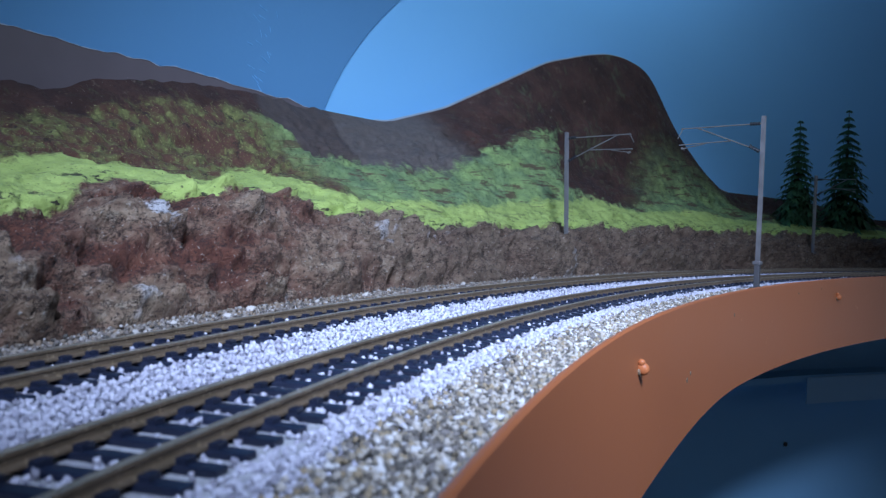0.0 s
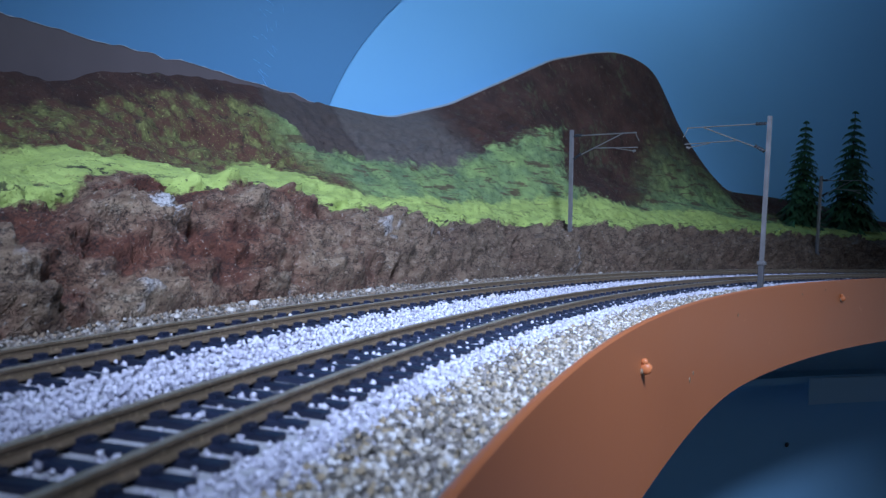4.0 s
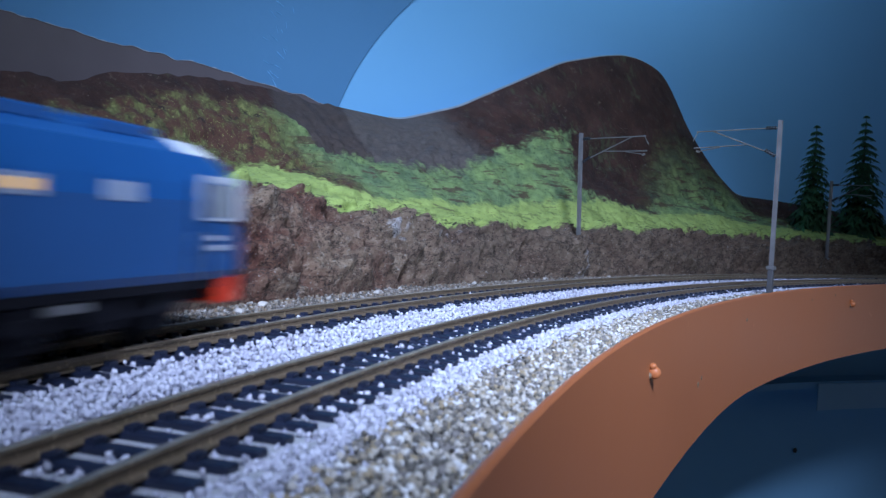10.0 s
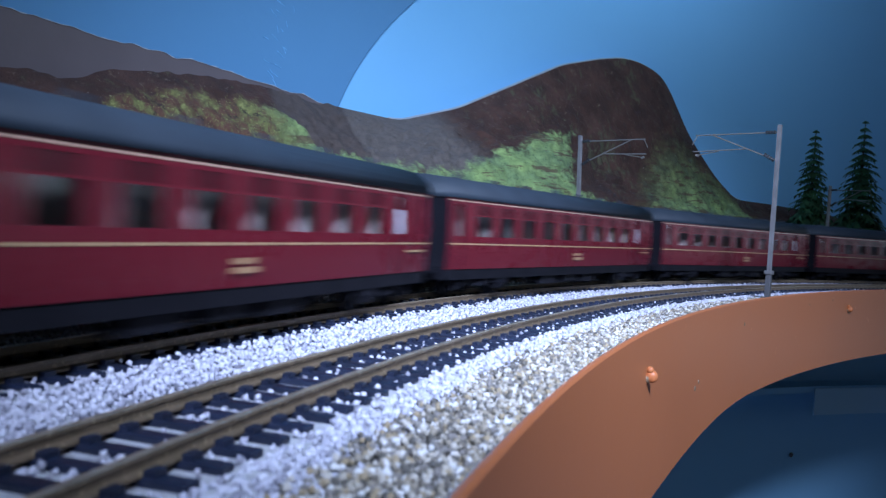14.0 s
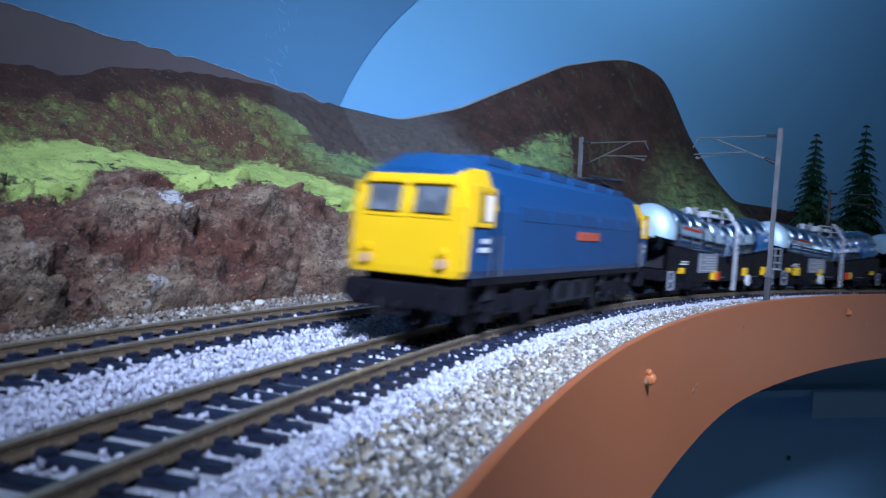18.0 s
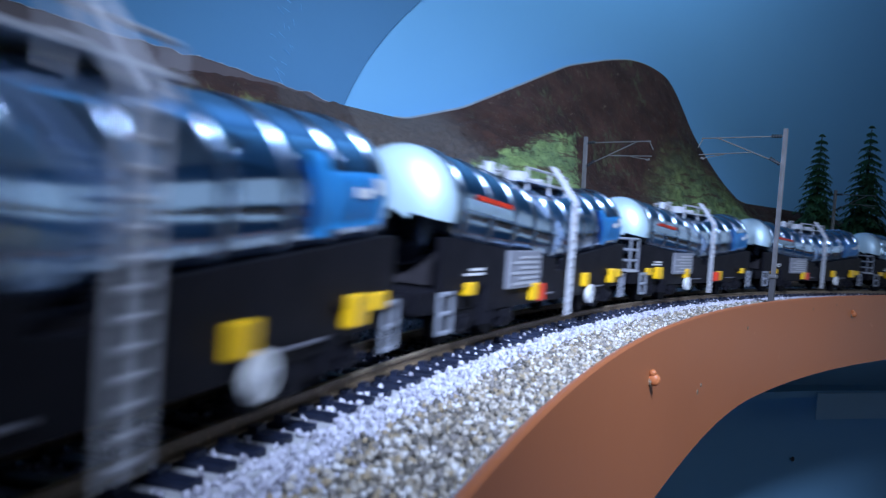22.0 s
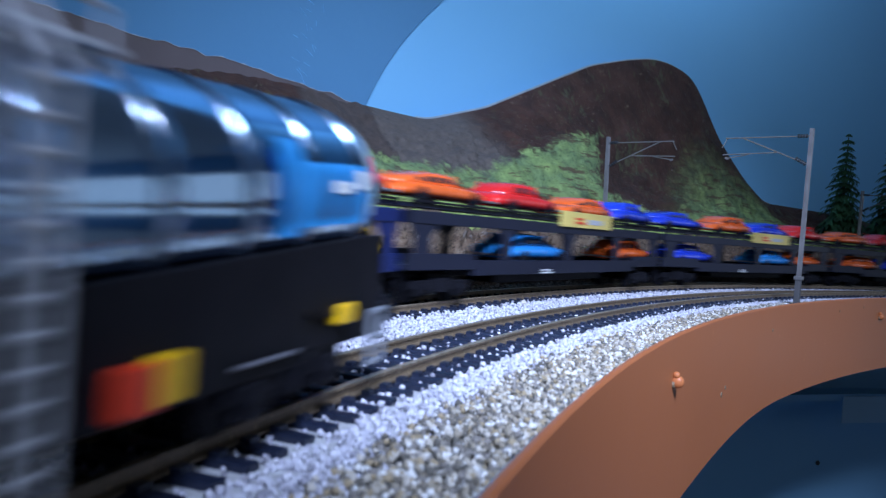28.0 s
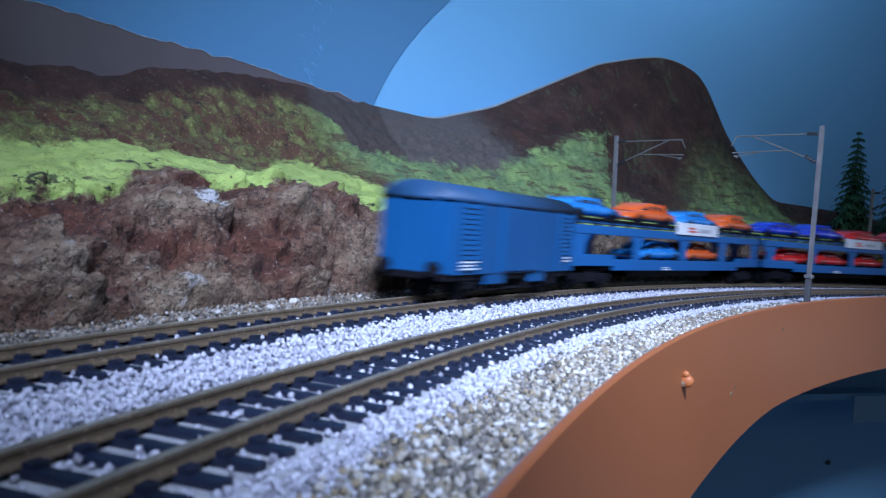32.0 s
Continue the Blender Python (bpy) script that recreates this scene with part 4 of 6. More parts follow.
def locomotive(name, label, group, body, cab, cab_roof, roof, stripe, plate, turn, vis, lit=False):
    o = empty(name, label, "locomotive", group)
    H = 0.0175
    zl, zs, zt = 0.0145, 0.039, 0.0480
    part("body", loft(loco_rings([(-0.094, 1, zt), (0.094, 1, zt)], H, zl, zs, zt)), body, o)
    for s in (-1, 1):
        def rake(z, s=s):
            return s * (0.1165 - 0.004 * max(0, (z - 0.0265) / 0.02) - 0.0015 * max(0, (0.0265 - z) / 0.015))
        seg = loft(loco_rings([(s * 0.0938, 1.0, zt), (s * 0.104, 1.0, zt - 0.0003), (lambda z, s=s: rake(z) - s * 0.004, 0.99, zt - 0.0022), (rake, 0.945, zt - 0.0050)], H + 0.0001, zl, zs, zt), cap="strips")
        for f in seg.faces:
            c = f.calc_center_median()
            nrm = f.normal
            if c.z > 0.0405:
                f.material_index = 1
            elif abs(nrm.x) > 0.6 and abs(c.x) > 0.11:
                f.material_index = 0
            elif cab is YELLOW and c.z > 0.030 and abs(c.x) < 0.112:
                f.material_index = 0
            else:
                f.material_index = 2 if abs(c.x) < 0.108 else (0 if cab is YELLOW else 2)
        part("cab", seg, [cab, cab_roof, body], o)
        # windscreens and side windows in frames
        for sy in (-1, 1):
            fr = bmesh.new()
            xw = s * 0.1161
            m = Matrix.Translation((xw - s * 0.0010, sy * 0.0072, 0.0345)) @ Matrix.Rotation(s * -0.19, 4, "Y")
            g = box(bmesh.new(), -0.0003, 0.0003, -0.0050, 0.0050, -0.0036, 0.0036, 0.0002)
            g.transform(m)
            part("windscreen", g, CAB_GLASS if cab is YELLOW else DARK_GLASS, o)
            for zz, hh in ((0.0390, 0.0004), (0.0300, 0.0004)):
                box(fr, *sorted((s * 0.1138, s * 0.1155)), sy * 0.0072 - 0.006, sy * 0.0072 + 0.006, zz - hh, zz + hh)
            part("window_frame", fr, cab if cab is YELLOW else WHITE, o)
            g = box(bmesh.new(), *sorted((s * 0.0985, s * 0.1065)), *sorted((sy * 0.0174, sy * 0.01785)), 0.0295, 0.0372, 0.0002)
            part("side_window", g, DARK_GLASS, o)
            if cab is YELLOW:
                g = bmesh.new()
                for za, zb in ((0.0281, 0.0292), (0.0376, 0.0390)):
                    box(g, *sorted((s * 0.0968, s * 0.1115)), *sorted((sy * 0.0172, sy * 0.01805)), za, zb, 0.0002)
                for xa, xb in ((0.0968, 0.0983), (0.1026, 0.1036), (0.1068, 0.1115)):
                    box(g, *sorted((s * xa, s * xb)), *sorted((sy * 0.0172, sy * 0.0181)), 0.0285, 0.0385, 0.0002)
                part("side_window_frame", g, YELLOW, o)
            else:
                g = bmesh.new()
                for za, zb in ((0.0285, 0.0292), (0.0376, 0.0392)):
                    box(g, *sorted((s * 0.0962, s * 0.1125)), *sorted((sy * 0.0172, sy * 0.0180)), za, zb, 0.0002)
                for xa, xb in ((0.0962, 0.0985), (0.1066, 0.1125)):
                    box(g, *sorted((s * xa, s * xb)), *sorted((sy * 0.0172, sy * 0.0181)), 0.0285, 0.0385, 0.0002)
                part("side_window_frame", g, LOCO_PANE, o)
            g = box(bmesh.new(), *sorted((s * 0.0985, s * 0.1022)), *sorted((sy * 0.0178, sy * 0.0180)), 0.0298, 0.0368)
            part("quarterlight", g, BLIND if cab is YELLOW else DARK_GLASS, o)
            g = box(bmesh.new(), *sorted((s * 0.0925, s * 0.0928)), *sorted((sy * 0.0174, sy * 0.0179)), 0.0150, 0.0375)
            box(g, *sorted((s * 0.0975, s * 0.0978)), *sorted((sy * 0.0174, sy * 0.0179)), 0.0150, 0.0375)
            part("door_edge", g, BLACK, o)
            g = bmesh.new()
            for xr in (0.0915, 0.0985):
                rod(g, (s * xr, sy * 0.0184, 0.015), (s * xr, sy * 0.0184, 0.026), 0.0003, 5)
            part("handrail", g, SILVER_SPRING, o)
            g = bmesh.new()
            rod(g, (s * 0.1145, sy * 0.0115, 0.0180), (s * 0.1168, sy * 0.0115, 0.0180), 0.0014, 12)
            part("lamp", g, LINE_CREAM if cab is YELLOW else WHITE, o)
            g = bmesh.new()
            rod(g, (s * 0.1145, sy * 0.0115, 0.0212), (s * 0.1166, sy * 0.0115, 0.0212), 0.0011, 12)
            part("tail_lamp", g, YELLOW if cab is YELLOW else ORANGE, o)
            g = bmesh.new()
            rod(g, (s * 0.1150, sy * 0.0112, 0.0128), (s * 0.1215, sy * 0.0112, 0.0128), 0.0014)
            rod(g, (s * 0.1215, sy * 0.0112, 0.0128), (s * 0.1225, sy * 0.0112, 0.0128), 0.0034, 14)
            part("buffer", g, BLACK, o)
        if cab is not YELLOW:
            g = box(bmesh.new(), *sorted((s * 0.1146, s * 0.1168)), -0.0145, 0.0145, 0.0155, 0.0275, 0.0005)
            part("warning_panel", g, YELLOW, o)
        g = box(bmesh.new(), *sorted((s * 0.1085, s * 0.1155)), -0.0165, 0.0165, 0.0080, 0.0152, 0.0006)
        part("buffer_beam", g, stripe, o)
        g = bmesh.new()
        rod(g, (s * 0.1155, 0, 0.0100), (s * 0.1195, 0, 0.0085), 0.0010, 6)
        box(g, *sorted((s * 0.116, s * 0.121)), -0.003, 0.003, 0.0068, 0.0078)
        for sy in (-1, 1):
            rod(g, (s * 0.1160, sy * 0.006, 0.0105), (s * 0.1180, sy * 0.006, 0.0050), 0.0006, 5)
        part("coupling", g, BLACK, o)
        bars(o, "lettering", *sorted((s * 0.0990, s * 0.1060)), vis * 0.0178, 0.0215, 0.0262, WHITE if cab is YELLOW else PALE, 2, 0.45)
    # roof fittings and pantograph
    for i in range(6):
        x = -0.075 + i * 0.030
        g = box(bmesh.new(), x - 0.011, x + 0.011, -0.010, 0.010, zt - 0.002, zt + 0.0009, 0.0005)
        part("roof_panel", g, roof, o)
    for x in (-0.072, -0.064, -0.034, -0.020, -0.006, 0.010, 0.024):
        for sy in (-1, 1):
            g = bmesh.new()
            rod(g, (x, sy * 0.006, zt), (x, sy * 0.006, zt + 0.0028), 0.0011, 8)
            rod(g, (x, sy * 0.006, zt + 0.0010), (x, sy * 0.006, zt + 0.0016), 0.0018, 8)
            part("insulator", g, DARK_RED if lit else CRADLE, o)
    g = bmesh.new()
    for sy in (-1, 1):
        rod(g, (-0.075, sy * 0.007, zt + 0.0028), (-0.03, sy * 0.007, zt + 0.0028), 0.0005, 5)
    panto = part("pantograph", g, DARK_WIRE, o)
    for sy in (-1, 1):
        g = bmesh.new()
        rod(g, (-0.073, sy * 0.006, zt + 0.0028), (-0.033, sy * 0.009, zt + 0.0040), 0.0005, 5)
        rod(g, (-0.033, sy * 0.009, zt + 0.0040), (-0.068, sy * 0.010, zt + 0.0046), 0.0005, 5)
        part("arm", g, DARK_WIRE, panto)
    for x in (-0.068, -0.064):
        part("contact_strip", rod(bmesh.new(), (x, -0.014, zt + 0.0048), (x, 0.014, zt + 0.0048), 0.0006, 6), DARK_WIRE, panto)
    part("roof_cable", rod(bmesh.new(), (-0.02, 0, zt + 0.0029), (0.03, 0, zt + 0.0029), 0.0006, 5), DARK_WIRE, o)
    # body-side windows, grilles, plate
    for sy in (-1, 1):
        if lit:
            for x, m in ((0.066, LOCO_PANE), (0.038, LIT), (-0.020, LOCO_PANE), (-0.061, LIT)):
                pane = part("side_light", box(bmesh.new(), x - 0.0036, x + 0.0036, *sorted((sy * 0.0173, sy * 0.0178)), 0.0320, 0.0360, 0.0002), LOCO_PANE, o)
                if m is LIT:
                    part("bulb", box(bmesh.new(), x - 0.0023, x + 0.0023, *sorted((sy * 0.0176, sy * 0.0180)), 0.0330, 0.0350, 0.0002), m, pane, "warm glowing bulb behind the pane")
            bars(o, "crest", 0.005, 0.012, sy * 0.0176, 0.0200, 0.0250, GREY, 3, 0.4)
        else:
            for i in range(5):
                x = -0.078 + 0.031 * i
                g = bmesh.new()
                if cab is YELLOW:
                    box(g, x, x + 0.028, *sorted((sy * 0.0170, sy * 0.0177)), 0.0308, 0.0352, 0.0002)
                    part("side_panel", g, body, o)
                    continue
                for k in range(6):
                    box(g, x, x + 0.022, *sorted((sy * 0.0170, sy * 0.0177)), 0.0268 + k * 0.0017, 0.0268 + k * 0.0017 + 0.0009)
                part("grille", g, body, o)
            part("nameplate", box(bmesh.new(), -0.019, 0.011, *sorted((sy * 0.0174, sy * 0.0179)), 0.0258, 0.0290, 0.0002), plate, o)
    g = bmesh.new()
    box(g, -0.108, 0.108, -0.0128, 0.0128, 0.0095, zl + 0.0004)
    part("underframe", g, BLACK, o)
    part("battery_case", box(bmesh.new(), -0.030, 0.030, -0.0135, 0.0135, 0.0032, 0.0097, 0.0008), BLACK, o)
    for s in (-1, 1):
        part("solebar", box(bmesh.new(), -0.106, 0.106, *sorted((s * 0.0150, s * 0.0164)), zl - 0.0022, zl + 0.0004, 0.0003), BLACK, o)
        for x in (-0.026, -0.008, 0.010):
            case = part("equipment_box", box(bmesh.new(), x, x + 0.015, *sorted((s * 0.0134, s * 0.0155)), 0.004, 0.0118, 0.0006), UNDER_GREY, o)
            part("lid", box(bmesh.new(), x + 0.0015, x + 0.0135, *sorted((s * 0.0155, s * 0.0158)), 0.0055, 0.0105, 0.0001), BLACK, case)
        for x in (-0.088, -0.041, 0.041, 0.088):
            part("sand_box", box(bmesh.new(), x - 0.004, x + 0.004, *sorted((s * 0.0120, s * 0.0150)), 0.0075, 0.0135, 0.0005), UNDER_GREY, o)
    for s in (-1, 1):
        bogie(o, s * 0.0645, 0.043, 2, 0.0076, s * turn, 0.0128, spring=True)
    return o


def tank_wagon(turn, railed):
    w = empty("tank_wagon", "bright silver bogie tank wagon with a railed end platform" if railed else "bright silver bogie tank wagon with straps and a blue panel", "tank wagon", "tank wagons of the freight train")
    L, RB = 0.0838, 0.0158
    zc = lambda x: 0.0350 - 0.0052 * (1 - abs(x) / L)
    zmid = lambda x: zc(x)
    rings = []
    n = 28
    for i in range(13):
        x = -L + 2 * L * i / 12
        rings.append([(x, RB * math.cos(2 * math.pi * k / n), zmid(x) + RB * math.sin(2 * math.pi * k / n)) for k in range(n)])
    smooth(part("barrel", loft(rings, cap=False), STEEL, w))
    for s in (-1, 1):
        dome = []
        for x, k in ((0, 1.0), (0.0028, 0.975), (0.0054, 0.90), (0.0076, 0.74), (0.0090, 0.46), (0.0095, 0.1)):
            dome.append([(s * (L + x), RB * k * math.cos(2 * math.pi * q / n), zmid(L) + RB * k * math.sin(2 * math.pi * q / n)) for q in range(n)])
        cap = loft(dome)
        # lower half of the dome painted dark, in place of its dark reflection
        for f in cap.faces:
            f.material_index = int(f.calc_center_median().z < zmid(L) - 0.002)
        smooth(part("tank_end", cap, [TANK_END, END_SHADE_STEEL], w, "pale domed tank end with its dark lower reflection painted on"))
    for i in range(10):
        x = -L + 0.004 + (2 * L - 0.008) * i / 9
        r0 = RB + 0.00035
        rg = []
        for xx, rr in ((x - 0.0015, RB - 0.0002), (x - 0.0015, r0), (x + 0.0015, r0), (x + 0.0015, RB - 0.0002)):
            rg.append([(xx, rr * math.cos(2 * math.pi * q / n), zmid(x) + rr * math.sin(2 * math.pi * q / n)) for q in range(n)])
        smooth(part("strap", loft(rg, cap=False), STRAP, w))

    def patch(name, x0, x1, a0, a1, mat, off=0.0006):
        rg = []
        for i in range(7):
            x = x0 + (x1 - x0) * i / 6
            rg.append([(x, (RB + off) * math.cos(radians(a0 + (a1 - a0) * k / 6)), zmid(x) + (RB + off) * math.sin(radians(a0 + (a1 - a0) * k / 6))) for k in range(7)])
        bm = bmesh.new()
        vr = [[bm.verts.new(p) for p in r] for r in rg]
        for a, b in zip(vr, vr[1:]):
            for k in range(6):
                bm.faces.new((a[k], b[k], b[k + 1], a[k + 1]))
        bmesh.ops.solidify(bm, geom=bm.faces[:], thickness=0.00015)
        return smooth(part(name, bm, mat, w))

    patch("blue_panel", -L + 0.003, -L + 0.026, -16, 18, PANEL_BLUE)
    patch("blue_panel", -L + 0.026, -L + 0.033, -20, 30, PANEL_BLUE)
    patch("lettering", -L + 0.010, -L + 0.017, 2, 8, WHITE, 0.0009)
    patch("lettering", -L + 0.004, -L + 0.008, 4, 14, WHITE, 0.0009)
    patch("red_stripe", L - 0.036, L - 0.011, 13, 18, RED)
    patch("pale_stripe", L - 0.036, L - 0.003, 2, 12, TANK_END)
    # cradle, solebar, sloped ends
    g = bmesh.new()
    for s in (-1, 1):
        for a, b in ((0.004, L + 0.002),):
            pts = [(a, zmid(a) - RB - 0.004), (b, zmid(b) - RB - 0.0035), (b, zmid(b) - RB + 0.006), (a, zmid(a) - RB + 0.005)]
            quad = [[(s * x, y, z) for x, z in pts] for y in (-0.0125, 0.0125)]
            q = loft(quad)
            me = bpy.data.meshes.new("tmp")
            q.to_mesh(me)
            q.free()
            g.from_mesh(me)
            bpy.data.meshes.remove(me)
    part("cradle", g, CRADLE, w)
    g = bmesh.new()
    box(g, -0.100, 0.100, -0.0145, 0.0145, 0.0095, 0.0152, 0.0005)
    part("solebar", g, BLACK, w)
    for s in (-1, 1):
        part("side_sill", box(bmesh.new(), -0.062, 0.062, *sorted((s * 0.0138, s * 0.0158)), 0.0085, 0.0185, 0.0004), BLACK, w)
        for e in (-1, 1):
            pts = [(0.004, 0.0180), (0.060, 0.0180), (0.066, 0.0150), (0.092, 0.0150), (0.092, 0.0280), (0.086, 0.0280), (0.004, 0.0222)]
            part("side_girder", loft([[(e * x, y, z) for x, z in pts] for y in sorted((s * 0.0145, s * 0.0158))]), BLACK, w)
    for s in (-1, 1):
        def bar(name, host, p, q, r):
            part(name, rod(bmesh.new(), p, q, r, 6), LADDER, host)

        if s > 0 and railed:
            deck = part("end_platform", box(bmesh.new(), 0.0900, 0.1030, -0.0150, 0.0150, 0.0152, 0.0162), GREY, w)
            for x, y in ((0.0930, -0.0145), (0.1020, -0.0145), (0.1020, -0.005), (0.1020, 0.005), (0.1020, 0.0145), (0.0930, 0.0145)):
                bar("post", deck, (x, y, 0.0150), (x, y, 0.0308), 0.0006)
            for z in (0.0205, 0.0255, 0.0305):
                bar("rail", deck, (0.1020, -0.0145, z), (0.1020, 0.0145, z), 0.0006)
                for y in (-0.0145, 0.0145):
                    bar("rail", deck, (0.0930, y, z), (0.1020, y, z), 0.0006)
        for y in (-1, 1):
            ladder = part("step_ladder", rod(bmesh.new(), (s * 0.0860, y * 0.0165, 0.0050), (s * 0.0860, y * 0.0165, 0.0150), 0.0006, 5), LADDER, w)
            bar("stile", ladder, (s * 0.0925, y * 0.0165, 0.0050), (s * 0.0925, y * 0.0165, 0.0150), 0.0006)
            for z in (0.0052, 0.0098, 0.0145):
                bar("rung", ladder, (s * 0.0860, y * 0.0165, z), (s * 0.0925, y * 0.0165, z), 0.0006)
        for y in (-1, 1):
            g = bmesh.new()
            rod(g, (s * 0.100, y * 0.0112, 0.0130), (s * 0.1045, y * 0.0112, 0.0130), 0.0012)
            rod(g, (s * 0.1045, y * 0.0112, 0.0130), (s * 0.1052, y * 0.0112, 0.0130), 0.003, 12)
            part("buffer", g, BLACK, w)
    # central ladder with top platform
    for y in (-1, 1):
        g = bmesh.new()
        xl = -0.006
        for dx in (-0.0022, 0.0022):
            rod(g, (xl + dx, y * 0.0180, 0.0030), (xl + dx, y * 0.0180, 0.0420), 0.0006, 5)
            rod(g, (xl + dx, y * 0.0180, 0.0420), (xl + dx, y * 0.0090, 0.0535), 0.0006, 5)
        ladder = part("ladder", g, GREY, w)
        rung = None
        for k in range(13):
            if rung is None:
                rung = part("rung", rod(bmesh.new(), (xl - 0.0022, y * 0.0180, 0.0045), (xl + 0.0022, y * 0.0180, 0.0045), 0.0005, 5), GREY, ladder)
            else:
                again = new("rung", rung.data)
                again.parent, again.location = ladder, (0, 0, k * 0.003)
    g = bmesh.new()
    zt = zmid(0) + RB
    box(g, -0.026, 0.022, -0.0090, 0.0090, zt + 0.0010, zt + 0.0018)
    for x in (-0.024, -0.004, 0.018):
        for y in (-0.0085, 0.0085):
            rod(g, (x, y, zt - 0.002), (x, y, zt + 0.0055), 0.00045, 5)
    for y in (-0.0085, 0.0085):
        rod(g, (-0.024, y, zt + 0.0055), (0.018, y, zt + 0.0055), 0.00045, 5)
    part("walkway", g, GREY, w)
    g = bmesh.new()
    rod(g, (0.006, 0, zt), (0.006, 0, zt + 0.0050), 0.0045, 16)
    rod(g, (-0.014, 0, zt), (-0.014, 0, zt + 0.0040), 0.0030, 12)
    rod(g, (0.030, 0, zt - 0.001), (0.030, 0, zt + 0.0060), 0.0018, 10)
    part("hatch", g, GREY, w)
    # visible side fittings
    for y in (-1, 1):
        yy = y * 0.0158
        part("data_panel", box(bmesh.new(), 0.022, 0.050, *sorted((yy, yy + y * 0.0012)), 0.0140, 0.0250, 0.0002), DATA_GREY, w)
        bars(w, "lettering", 0.024, 0.047, yy + y * 0.0012, 0.0150, 0.0242, GREY, 6, 0.5)
        bars(w, "lettering", 0.066, 0.078, yy + y * 0.0002, 0.0185, 0.0210, WHITE, 2, 0.5)
        k = 1 if railed else -1

        def fitting(name, xc, half, y0, y1, z0, z1, mat):
            part(name, box(bmesh.new(), k * xc - half, k * xc + half, *sorted((y * y0, y * y1)), z0, z1, 0.0004), mat, w)

        fitting("brake_box", 0.0825, 0.0032, 0.0145, 0.0172, 0.0138, 0.0172, YELLOW)
        fitting("axle_cover", 0.0705, 0.0034, 0.0150, 0.0178, 0.0118, 0.0176, YELLOW)
        fitting("axle_cover", 0.0305, 0.0028, 0.0150, 0.0178, 0.0118, 0.0168, YELLOW)
        g = bmesh.new()
        rod(g, (k * 0.0325 - 0.002, y * 0.0168, 0.0090), (k * 0.0325 - 0.002, y * 0.0184, 0.0090), 0.0036, 18)
        wheel = part("hand_wheel", g, WHITE, w)
        g = bmesh.new()
        rod(g, (k * 0.0325 - 0.002, y * 0.0183, 0.0090), (k * 0.0325 - 0.002, y * 0.0190, 0.0090), 0.0009, 8)
        part("hub", g, GREY, wheel)
        fitting("axle_cover", -0.0270, 0.0024, 0.0150, 0.0178, 0.0098, 0.0152, YELLOW)
        fitting("lamp_box", -0.0215, 0.0026, 0.0150, 0.0180, 0.0094, 0.0148, RED)
        fitting("brake_box", -0.0750, 0.0026, 0.0145, 0.0172, 0.0135, 0.0168, YELLOW)
        part("foot_board", box(bmesh.new(), -0.058, -0.042, *sorted((y * 0.0158, y * 0.0166)), 0.0108, 0.0114, 0.0002), DULL, w)
        part("foot_board", box(bmesh.new(), 0.006, 0.022, *sorted((y * 0.0158, y * 0.0166)), 0.0108, 0.0114, 0.0002), DULL, w)
    for s in (-1, 1):
        bogie(w, s * 0.0600, 0.0265, 2, 0.0062, s * turn)
    return w


